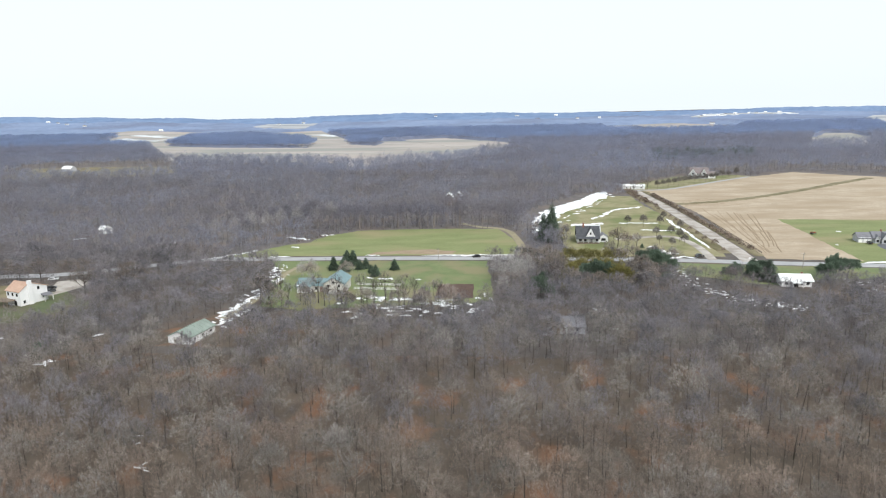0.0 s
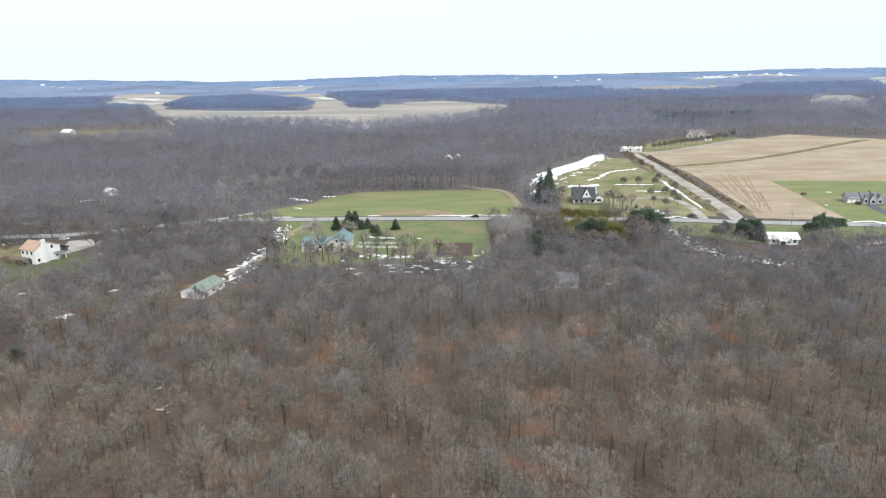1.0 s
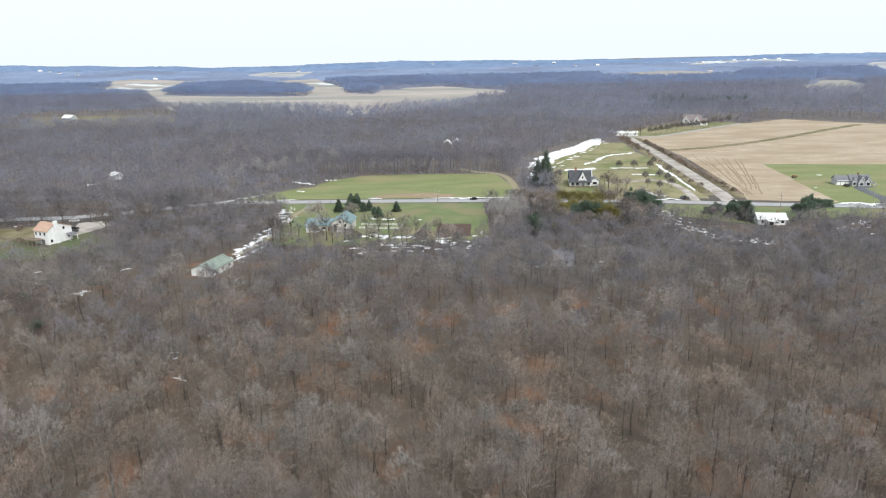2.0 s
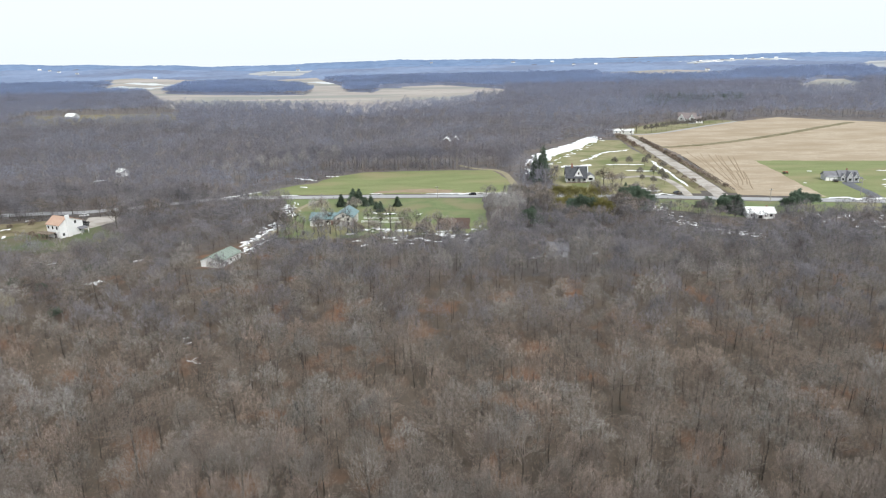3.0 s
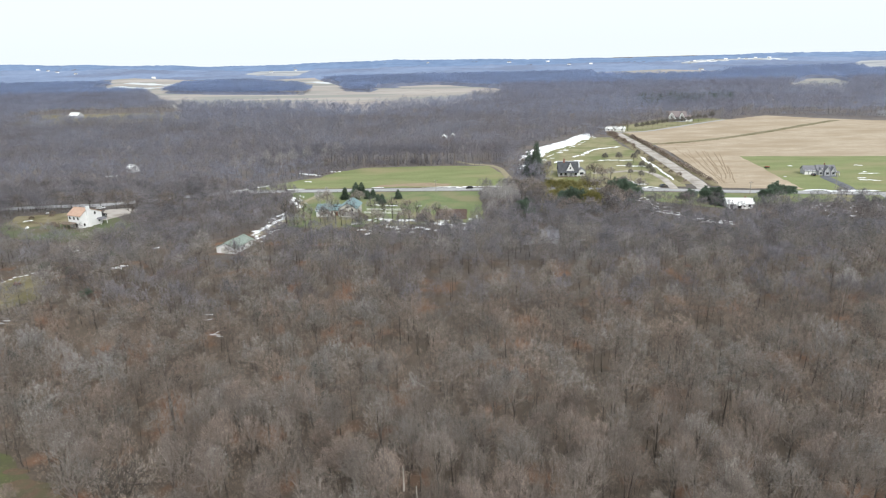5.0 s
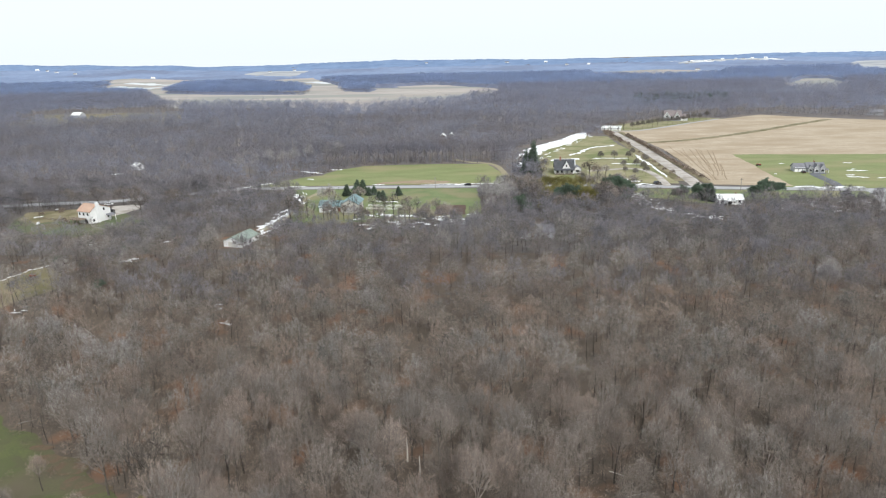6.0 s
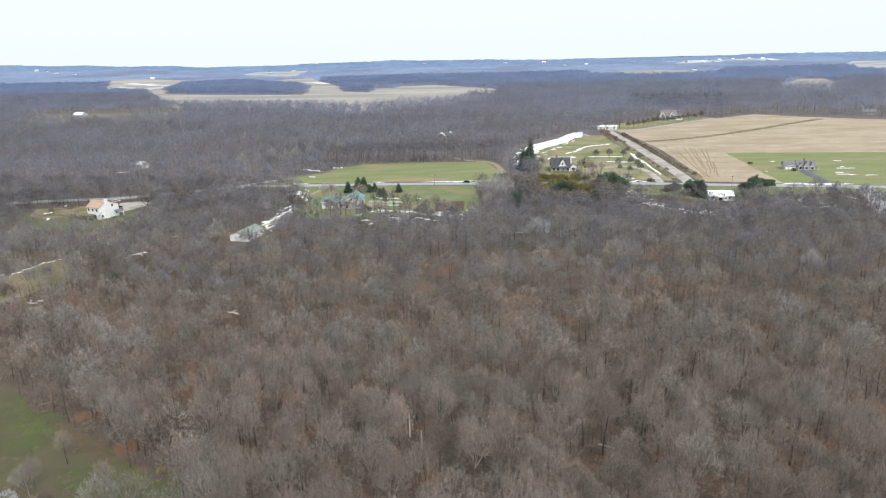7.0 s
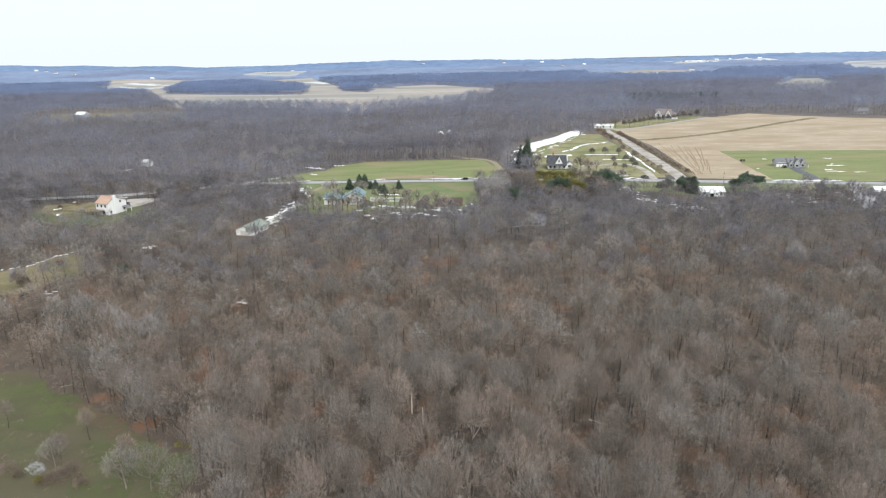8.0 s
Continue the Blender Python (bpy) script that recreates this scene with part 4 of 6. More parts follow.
for pts in ([(-1010, 1790), (-900, 1690), (-815, 1620), (-822, 1660), (-920, 1740), (-1005, 1840)], [(-1085, 2000), (-990, 1915), (-915, 1840), (-905, 1880), (-1000, 1970), (-1075, 2045)], [(-480, 1830), (-420, 1750), (-385, 1705), (-370, 1740), (-440, 1850)]):
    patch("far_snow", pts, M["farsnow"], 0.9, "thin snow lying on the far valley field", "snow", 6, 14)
tiny = [plain_tree(s, h, r, 24, 3.6, 3.2) for s, h, r in ((25, 13, 5.6), (26, 15, 6.2), (27, 12, 5.2))]
canopy("valley_woods", -1500, 1300, 1310, 1950, 9.0, M["hazefloor"], "haze-blue undergrowth of the far valley woods", VALLEY, 5.0)
x, y = spots(rng, -1600, 1300, 1320, 1960, 11.5)
ok = ~inside(WHITE_B, x, y)
woods("valley_trees", tiny, x[ok], y[ok], M["farbark"], [M["hazewoods"]], "dull haze-violet far woods round the valley fields")
for poly, x0, x1, y0, y1, words in ((COPSE, -810, -330, 1270, 1840, "dark copse standing in the tan valley field"), (SMALLCOPSE, -315, -205, 1295, 1570, "small dark copse between valley fields")):
    canopy("copse_floor", x0, x1, y0, y1, 9.0, M["hazefloor"], "haze-blue undergrowth of a far copse", [], 1.5, 1.0, only=poly)
    x, y = np.meshgrid(np.arange(x0, x1, 8.5), np.arange(y0, y1, 8.5))
    x, y = (x + rng.uniform(-3.5, 3.5, x.shape)).ravel(), (y + rng.uniform(-3.5, 3.5, y.shape)).ravel()
    ok = inside(poly, x, y)
    woods("valley_copse", tiny, x[ok], y[ok], M["farbark"], [M["hazewoods"]], words)
canopy("hill_woods", -2200, 1800, 1940, 2650, 11.0, M["hazeslopes"], "hazy blue-grey wooded slopes", VALLEY, 4.0, 3.0)
canopy("backdrop_hills", -3200, 2700, 2630, 3700, 17.0, M["hills"], "low wooded hills on the horizon, haze-blue and faintly glowing", [], 3.0, 4.0, kind="structure")


# ---- buildings ----
def window(parent, x, z, w, h, y, face=-1):
    """A framed pane on a wall that looks along -y (face -1) or +y."""
    fr = part("window", box(x - w / 2 - 0.1, y, z - 0.1, x + w / 2 + 0.1, y + face * 0.07, z + h + 0.1), M["trim"], parent)
    part("pane", box(x - w / 2, y + face * 0.03, z, x + w / 2, y + face * 0.09, z + h), M["glass"], fr, "dark glass pane")
    return fr


def side_window(parent, y, z, w, h, x, face=1):
    fr = part("window", box(x, y - w / 2 - 0.1, z - 0.1, x + face * 0.07, y + w / 2 + 0.1, z + h + 0.1), M["trim"], parent)
    part("pane", box(x + face * 0.03, y - w / 2, z, x + face * 0.09, y + w / 2, z + h), M["glass"], fr, "dark glass pane")
    return fr


def gable(parent, x0, x1, y0, y1, eave, ridge, wall, roof, along="x", over=0.5, thick=0.22, peak=0.5, base=0.0, wall_name="wall", roof_name="roof"):
    """Walls with a pitched roof; the ridge runs along x or y."""
    if along == "x":
        ym = y0 + (y1 - y0) * peak
        part(wall_name, prism([(y0, base), (y1, base), (y1, eave), (ym, ridge), (y0, eave)], "x", x0, x1), wall, parent)
        s0, s1 = (ridge - eave) / (ym - y0), (ridge - eave) / (y1 - ym)
        o = [(y0 - over, eave - over * s0), (ym, ridge), (y1 + over, eave - over * s1), (y1 + over, eave - over * s1 + thick), (ym, ridge + thick * 1.2), (y0 - over, eave - over * s0 + thick)]
        return part(roof_name, prism([(p, q + 0.02) for p, q in o], "x", x0 - over, x1 + over), roof, parent)
    xm = x0 + (x1 - x0) * peak
    part(wall_name, prism([(x0, base), (x1, base), (x1, eave), (xm, ridge), (x0, eave)], "y", y0, y1), wall, parent)
    s0, s1 = (ridge - eave) / (xm - x0), (ridge - eave) / (x1 - xm)
    o = [(x0 - over, eave - over * s0), (xm, ridge), (x1 + over, eave - over * s1), (x1 + over, eave - over * s1 + thick), (xm, ridge + thick * 1.2), (x0 - over, eave - over * s0 + thick)]
    return part(roof_name, prism([(p, q + 0.02) for p, q in o], "y", y0 - over, y1 + over), roof, parent)


def tall_white_house():
    h = empty("house", pose(-194.8, 256.0, 0, 0, 0, -22), "tall white sided house with faded orange roof and deck", "house")
    # ridge along x (to the far left), gable end facing +x
    gable(h, -9.0, 0, 0, 12, 6.3, 9.3, M["white"], M["orangeroof"], "x", 0.4, peak=0.36)
    part("chimney", box(0.02, 3.4, 0, 0.9, 5.2, 10.4, bevel=0.05), M["white"], h, "white sided chimney stack")
    for y, z in ((1.6, 1.0), (8.2, 5.6), (10.2, 1.4)):
        side_window(h, y, z, 1.0, 1.3, 0.0)
    for x in (-1.8, -4.7, -7.6):
        window(h, x, 4.2, 1.1, 1.4, 0.0)
    part("door", box(-4.4, -0.08, 0.1, -2.6, 0.0, 2.2), M["glass"], h, "glazed patio door")
    deck = part("deck", box(-11.5, -4.0, 2.5, -3.0, -0.02, 2.75), M["wood"], h, "weathered wooden deck")
    for x in (-11.2, -8.5, -5.8, -3.2):
        part("post", box(x - 0.1, -3.9, 0, x + 0.1, -3.7, 2.5), M["wood"], deck)
        part("rail_post", box(x - 0.06, -3.95, 2.75, x + 0.06, -3.83, 3.8), M["wood"], deck)
    part("rail", box(-11.5, -3.98, 3.75, -3.0, -3.8, 3.85), M["wood"], deck)
    part("porch_roof", prism([(0.4, 3.3), (3.0, 2.6), (3.0, 2.8), (0.4, 3.5)], "y", 8.5, 12.5), M["greyroof"], h)
    for y in (8.7, 12.3):
        part("post", box(2.7, y - 0.1, 0, 2.9, y + 0.1, 2.65), M["trim"], h)


def green_barn():
    h = empty("barn", pose(-101.9, 210.9, 0, 0, 0, -14), "long low white barn with faded green roof", "barn")
    gable(h, -9, 0, 0, 14, 2.6, 4.5, M["white"], M["greenroof"], "y", 0.4)
    for y in (2.5, 7, 11.5):
        side_window(h, y, 1.1, 1.2, 0.9, 0.0)
    part("door", box(-6.6, -0.08, 0.02, -3.2, 0.0, 2.4), M["cream"], h, "wide pale sliding door")
    for y in range(1, 14, 2):
        part("roof_rib", prism([(-9.4, 2.62), (-4.5, 4.74), (0.4, 2.62), (0.4, 2.72), (-4.5, 4.84), (-9.4, 2.72)], "y", y - 0.05, y + 0.05), M["greenroof"], h)


def teal_house():
    h = empty("house", pose(-71.5, 273.5, 0, 0, 0, -2), "cream house with teal metal roofs and front gable", "house")
    gable(h, 1.5, 10.5, 0, 13, 4.6, 7.2, M["cream"], M["tealroof"], "y", 0.6, wall_name="main_wall", roof_name="main_roof")
    gable(h, -4.5, 1.5, 3, 11, 2.9, 5.0, M["cream"], M["tealroof"], "x", 0.4, wall_name="link_wall", roof_name="link_roof")
    gable(h, -10.5, -4.5, 0.5, 11, 3.1, 5.4, M["white"], M["tealroof"], "x", 0.5, wall_name="garage_wall", roof_name="garage_roof")
    for x in (3.4, 8.4):
        window(h, x, 0.6, 1.1, 1.4, 0.0)
        window(h, x, 3.0, 1.0, 1.2, 0.0)
    window(h, 6.0, 4.6, 1.0, 0.9, 0.0)
    window(h, -7.5, 1.0, 1.4, 1.2, 0.5)
    window(h, -2.8, 1.0, 1.1, 1.3, 3.0)
    part("door", box(-0.9, 2.92, 0.05, 0.2, 3.0, 2.15), M["brick"], h, "brown front door")
    part("snow_cover", box(-10.8, 0.2, 3.1, -6.6, 1.2, 3.6, bevel=0.05), M["snow"], h, "snow lying on the eave")


def dormer_house():
    h = empty("house", pose(52.5, 372.5, 0, 0, 0, -3), "white house with dark roof and steep front dormer", "house")
    gable(h, 0, 12.4, 2.5, 12, 3.2, 8.7, M["white"], M["darkroof"], "x", 0.5)
    d = part("dormer", prism([(5.2, 3.4), (9.8, 3.4), (9.8, 4.0), (7.5, 8.2), (5.2, 4.0)], "y", 2.45, 7), M["white"], h, "steep white dormer gable")
    part("dormer_roof", prism([(4.7, 3.4), (5.0, 3.4), (7.5, 8.3), (10.0, 3.4), (10.3, 3.4), (7.5, 8.9)], "y", 2.2, 7.4), M["darkroof"], h)
    fr = part("window", box(6.9, 2.38, 4.6, 8.1, 2.45, 6.2), M["trim"], d)
    part("pane", box(7.05, 2.32, 4.75, 7.95, 2.38, 6.05), M["glass"], fr)
    part("porch_roof", prism([(-0.4, 2.7), (2.6, 3.5), (2.6, 3.7), (-0.4, 2.9)], "x", -0.2, 12.6), M["darkroof"], h)
    part("porch_floor", box(0, -0.2, 0, 12.4, 2.48, 0.4), M["wood"], h)
    for x in (0.3, 3.2, 6.2, 9.2, 12.1):
        part("porch_post", box(x - 0.14, -0.15, 0.4, x + 0.14, 0.13, 2.75), M["trim"], h)
    for x in (1.8, 4.6, 11.2):
        window(h, x, 0.9, 1.4, 1.6, 2.5)
    part("door", box(7.6, 2.42, 0.4, 8.6, 2.5, 2.5), M["greysiding"], h)
    for s in (-1, 1):
        part("gable_trim", prism([(7.5 + s * 2.75, 3.3), (7.5 + s * 2.45, 3.3), (7.5, 8.1), (7.5, 8.6)], "y", 2.12, 2.18), M["trim"], h)
    part("chimney", box(3.2, 6.6, 8.2, 4.2, 7.6, 10.8), M["brick"], h, "brick chimney")
    gable(h, 0.5, 14.0, 12.02, 21, 3.6, 7.6, M["white"], M["snowyroof"], "x", 0.4, wall_name="rear_wall", roof_name="rear_roof")
    side_window(h, 16, 1.0, 1.2, 1.3, 14.0)
    gable(h, 12.42, 17.5, 4.5, 11, 2.8, 4.6, M["white"], M["greyroof"], "y", 0.3, wall_name="side_wall", roof_name="side_roof")
    window(h, 15.0, 0.9, 2.4, 1.4, 4.5)


def white_ranch():
    h = empty("house", pose(126.5, 281.5, 0, 0, 0, -5), "low white ranch house with white metal roof", "house")
    gable(h, 0, 12, 0, 8, 2.8, 4.6, M["white"], M["whiteroof"], "x", 0.7)
    for x in (1.8, 8.2, 10.4):
        window(h, x, 1.0, 1.2, 1.2, 0.0)
    part("door", box(4.8, -0.07, 0.1, 6.6, 0.0, 2.15), M["glass"], h, "glazed patio door")
    part("porch_roof", prism([(-2.6, 2.2), (-0.02, 2.6), (-0.02, 2.72), (-2.6, 2.32)], "x", 3.6, 8.0), M["whiteroof"], h)
    for x in (3.8, 7.8):
        part("post", box(x - 0.07, -2.5, 0, x + 0.07, -2.36, 2.25), M["trim"], h)
    part("chimney", box(9.0, 4.6, 4.0, 9.7, 5.3, 5.4), M["brick"], h)


def grey_ranch():
    h = empty("house", pose(204.5, 369.5, 0, 0, 0, -8) @ Matrix.Diagonal((0.74, 0.85, 0.88, 1)), "grey ranch house with several front gables", "house")
    gable(h, 0, 10, 0, 9, 3.0, 5.6, M["greysiding"], M["greyroof"], "x", 0.6, wall_name="garage_wall", roof_name="garage_roof")
    gable(h, 10, 24, -1, 10, 3.2, 6.2, M["greysiding"], M["greyroof"], "x", 0.6, wall_name="main_wall", roof_name="main_roof")
    for x, w, front, top in ((10.6, 3.4, -2.2, 5.0), (14.6, 4.4, -3.4, 6.2), (19.8, 3.8, -2.6, 5.6)):
        gable(h, x, x + w, front, 5, 2.9, top, M["greysiding"], M["greyroof"], "y", 0.4, wall_name="bay_wall", roof_name="bay_roof")
        part("gable_trim", prism([(x - 0.25, 2.66), (x - 0.1, 2.66), (x + w / 2, top - 0.12), (x + w + 0.1, 2.66), (x + w + 0.25, 2.66), (x + w / 2, top + 0.12)], "y", front - 0.46, front - 0.41), M["trim"], h)
        window(h, x + w / 2, 0.8, w * 0.5, 1.6, front)
    part("porch_roof", prism([(-3.6, 2.3), (-1.02, 2.9), (-1.02, 3.05), (-3.6, 2.45)], "x", 22.9, 26.4), M["greyroof"], h)
    for x in (23.1, 26.2):
        part("porch_post", box(x - 0.1, -3.5, 0, x + 0.1, -3.3, 2.35), M["trim"], h)
    for x in (1.8, 5.0, 8.2):
        part("garage_door", box(x - 1.3, -0.07, 0.05, x + 1.3, 0.0, 2.3), M["trim"], h)
    part("snow_cover", box(0.4, -0.3, 3.08, 9, 0.8, 3.25, bevel=0.05), M["snow"], h)
    part("chimney", box(16.6, 5.0, 5.6, 17.5, 5.9, 7.6), M["brick"], h)


def big_house():
    h = empty("house", pose(207, 682, 0, 0, 0, -12), "large pale grey house with brown roof and arched gables", "house")
    gable(h, 0, 17, 0, 12, 5.0, 10.2, M["greysiding"], M["brownroof"], "x", 0.6, wall_name="main_wall", roof_name="main_roof")
    gable(h, 17.02, 24, 1, 11, 3.2, 6.4, M["white"], M["brownroof"], "x", 0.5, wall_name="garage_wall", roof_name="garage_roof")
    for x, w in ((-1.5, 7.5), (9.5, 6.0)):
        gable(h, x, x + w, -2.5, 6, 4.4, 9.4, M["greysiding"], M["brownroof"], "y", 0.4, wall_name="bay_wall", roof_name="bay_roof")
        window(h, x + w / 2, 1.0, 2.2, 1.8, -2.5)
        window(h, x + w / 2, 4.2, 1.8, 1.5, -2.5)
        part("gable_trim", prism([(x - 0.35, 4.0), (x + 0.05, 4.0), (x + w / 2, 9.2), (x + w - 0.05, 4.0), (x + w + 0.35, 4.0), (x + w / 2, 9.8)], "y", -3.05, -2.92), M["trim"], h, "broad white gable trim")
    for x in (7.0, 16.2):
        window(h, x, 1.0, 1.2, 1.8, 0.0)
        window(h, x, 3.3, 1.2, 1.4, 0.0)
    for x in (18.8, 22.0):
        part("garage_door", box(x - 1.25, 0.93, 0.05, x + 1.25, 1.0, 2.4), M["trim"], h)


def plain_building(name, x, y, turn, w, d, eave, ridge, wall, roof, label, category, along="x", wins=3):
    h = empty(name, pose(x, y, float(ground_z(x, y)) + (4.5 if y > 1900 else 0.0), 0, 0, turn), label, category)
    gable(h, 0, w, 0, d, eave, ridge, wall, roof, along, 0.4)
    for i in range(wins):
        window(h, (i + 0.5) * w / wins, 1.0, 1.1, 1.2, 0.0)
    part("door", box(w * 0.32, -0.07, 0.05, w * 0.32 + 1.0, 0.0, 2.1), M["wood"], h)
    return h


tall_white_house()
green_barn()
teal_house()
dormer_house()
white_ranch()
grey_ranch()
big_house()
plain_building("house", 20.5, 223, -4, 14, 10, 2.6, 4.6, M["greysiding"], M["greyroof"], "grey-roofed house half hidden by bare trees", "house")
plain_building("shed", -256, 418, -30, 7, 6, 3.0, 5.0, M["white"], M["whiteroof"], "white shed in the bare woods", "shed", wins=2)
plain_building("house", -31, 520, 0, 6, 10, 7.0, 9.6, M["wood"], M["whiteroof"], "brown house with white roof deep in the woods", "house", "y", 2)
plain_building("house", -23, 523, 0, 5, 9, 7.2, 9.8, M["wood"], M["whiteroof"], "second brown white-roofed house in the woods", "house", "y", 2)
plain_building("house", 216, 274, -6, 14, 9, 2.7, 4.8, M["greysiding"], M["whiteroof"], "low grey house with snowy roof by the side road", "house")
plain_building("house", 434, 700, -30, 13, 8, 3.2, 6, M["greysiding"], M["greyroof"], "grey house among trees behind the stubble field", "house", wins=4)
plain_building("farm_building", 125, 606, -10, 19, 9, 2.7, 4.0, M["white"], M["whiteroof"], "low white farm building at the lane's end", "barn")
plain_building("house", -568, 862, -20, 17, 10, 4, 7.5, M["greysiding"], M["whiteroof"], "grey farmhouse with snowy roof among far woods", "house")

for fx, fy, fw in ((-1775, 2640, 30), (-1700, 2590, 22), (-1620, 2520, 26), (-1500, 2440, 24), (-1075, 2170, 26), (-210, 2880, 26), (130, 2800, 34), (285, 2755, 30), (344, 2555, 26), (425, 2550, 24), (-760, 2440, 30), (-700, 2560, 26), (540, 1890, 28), (640, 1950, 26), (600, 1290, 16)):
    plain_building("farm_building", fx, fy, -8 + fx % 17, fw * 0.45, fw * 0.28, 3.4, 5.6, M["white"], M["whiteroof"] if fx % 2 else M["greyroof"], "pale far-off farm building in open land", "barn", wins=2)
for k in range(9):
    fx, fy = 770 + 42 * k + rng.uniform(-12, 12), 2490 + 17 * k + rng.uniform(-12, 25)
    plain_building("farm_building", fx, fy, rng.uniform(-20, 20), rng.uniform(7, 13), rng.uniform(5, 8), 3, 5, M["white"], M["whiteroof"] if k % 3 else M["greyroof"], "pale far-off building on the snowy ridge", "barn", wins=2)


# ---- evergreens, hedgerows and single trees ----
spruce = [thing_tree(conifer(s, h, r, n, 14), M["bark"], M["needle"], lab, "evergreens", name="spruce_tree") for s, h, r, n, lab in (
    (41, 7.4, 3.5, 15, "dark green spruce on the lawn"), (42, 15, 4.4, 22, "tall dark spruce beside the white house"), (43, 5.0, 2.5, 11, "small dark green spruce"))]
pine = [thing_tree(plain_tree(s, h, r, 1500, 1.0, 0.7, -0.3), M["bark"], M["needle"], lab, "evergreens", name="pine_tree") for s, h, r, lab in (
    (44, 9.5, 4.4, "broad dark pine among bare trees"), (45, 8, 3.8, "bushy dark pine by the road"))]
golden = [thing_tree(plain_tree(s, h, r, 1300, 0.8, 0.36, -0.6), M["bark"], M["olive"], lab, "olive trees", name="evergreen") for s, h, r, lab in (
    (46, 8.0, 4.2, "yellow-green feathery tree near the road"), (47, 6.0, 3.2, "olive-green bush among bare trees"))]
grey = [thing_tree(bare_tree(s, h, r, 8, 420 if h < 12 else 260, min(0.3 * r, 1.2), min(0.24 * r, 0.8), 5, 5), M["bark"], M[tone], lab, "yard trees", name="yard_tree") for s, h, r, tone, lab in (
    
    (48, 9, 4.0, "twig", "leafless spreading yard tree"), (49, 4.2, 1.9, "orchard", "small leafless orchard tree"), (58, 10, 3.2, "orchard", "upright leafless avenue tree along the estate drive"))]
heavy = [thing_tree(bare_tree(s, h, r, 12, 240, 1.3, 0.4, 7, 5, 0.22, 0.5), M["bark"], M["brush"], lab, "old yard trees", name="old_tree") for s, h, r, lab in (
    (57, 13, 6.2, "large dark leafless tree with heavy limbs"), (59, 11.5, 5.2, "dark leafless tree with crooked limbs"))]
pale = [thing_tree(bare_tree(s, h, r, 9, 520, 1.1, 0.5, 5, 6), M["palebark"], M["paletwig"], lab, "pale trees", name="sycamore") for s, h, r, lab in (
    (50, 14, 4.8, "pale grey-barked leafless sycamore"), (51, 15.5, 4.2, "whitish leafless tree above darker woods"))]
shrub = [thing_tree(plain_tree(s, h, r, 260, 1.0, 0.8, -0.3, 0.0), M["bark"], M["brush"], lab, "hedgerow shrubs", "shrub", "shrub") for s, h, r, lab in (
    (52, 3.8, 2.3, "brown leafless hedgerow shrub by the lane"), (53, 2.8, 2.0, "low bare shrub by the lane"))]
bloom = [thing_tree(plain_tree(56, 2.2, 2.6, 200, 0.7, 0.5, -0.2, 0.0), M["bark"], M["frost"], "low shrub with snow caught in its twigs", "snowy shrubs", "shrub", "shrub")]
cedar = [thing_tree(conifer(54, 15, 4.4, 9, 8, 0.3), M["bark"], M["needle"], "dark distant pine above bare woods", "distant pines", name="far_pine")]


PLANTED = []


def plant(kinds, places, low=0.85, high=1.15):
    """Sets the first of each kind at its first place and copies at the rest; a place is (x, y) or (x, y, kind, scale)."""
    for i, q in enumerate(places):
        k = q[2] if len(q) > 2 else i % len(kinds)
        s = q[3] if len(q) > 3 else rng.uniform(low, high)
        m = Matrix.Translation((q[0], q[1], float(ground_z(q[0], q[1])))) @ Matrix.Rotation(rng.uniform(0, 6.28), 4, "Z") @ Matrix.Diagonal((s, s, s, 1))
        if kinds[k] not in PLANTED:
            PLANTED.append(kinds[k])
            kinds[k].matrix_world = m
        else:
            copy_thing(kinds[k], Matrix()).matrix_basis = m


plant(spruce, [(-75, 316, 0, 0.95), (-69, 312, 0, 1.05), (-71, 329, 0, 1.0), (-67, 325, 0, 1.1), (-62, 316, 2, 1.1), (-59.5, 319, 2, 1.1), (-55, 309, 2, 0.9), (-52, 303, 2, 1.2), (-44.5, 315, 2, 1.15),
               (34, 380, 1, 1.15), (39, 382, 1, 1.5), (36.5, 376, 1, 1.1), (92, 358, 2, 0.4), (86, 361, 2, 0.5), (121, 299, 0, 1.2), (125, 291, 0, 1.35), (82, 300, 0, 1.1)])
plant(pine, [(50, 292, 0, 1.1), (55, 288, 0, 1.05), (46, 295, 1, 1.0), (59, 294, 1, 0.95), (52, 298, 1, 0.9), (79.5, 305, 0, 1.25), (78.5, 314, 1, 1.3), (83, 309, 1, 1.25), (76, 318, 1, 1.1), (86, 303, 1, 1.0), (23, 268, 1, 1.2), (26, 262, 1, 1.0), (26.5, 285, 1, 0.9), (111, 292, 0, 0.9)])
plant(pine, [(119, 293, 1, 1.1), (124.5, 297, 1, 1.05), (107, 290, 1, 0.9),
             (148, 290, 1, 1.1), (154, 292, 0, 1.0), (160, 296, 0, 0.95), (165, 300, 1, 1.0), (157, 300, 0, 1.05), (-93, 274, 1, 0.7), (-170.5, 188.5, 1, 0.6), (-157, 184, 1, 0.6), (-141, 166, 1, 0.6), (-152, 205, 1, 0.45)])
plant(shrub, [(-168, 191, 0, 1.0), (-160, 187, 0, 1.1), (-153, 183, 1, 1.1), (-146, 172, 0, 1.2), (-180, 158, 0, 1.2), (-176, 156, 1, 1.2), (-229, 286, 1, 0.8), (-226, 281, 1, 0.7), (-213, 262, 1, 0.8), (-209, 258, 1, 0.7), (-207, 262, 0, 0.6), (-234, 276, 1, 0.7)], 0.8, 1.1)
plant(shrub, [(-112 + 2.1 * k, 385 + 2.6 * k, 1, 0.35 + 0.05 * (k % 3)) for k in range(8)])
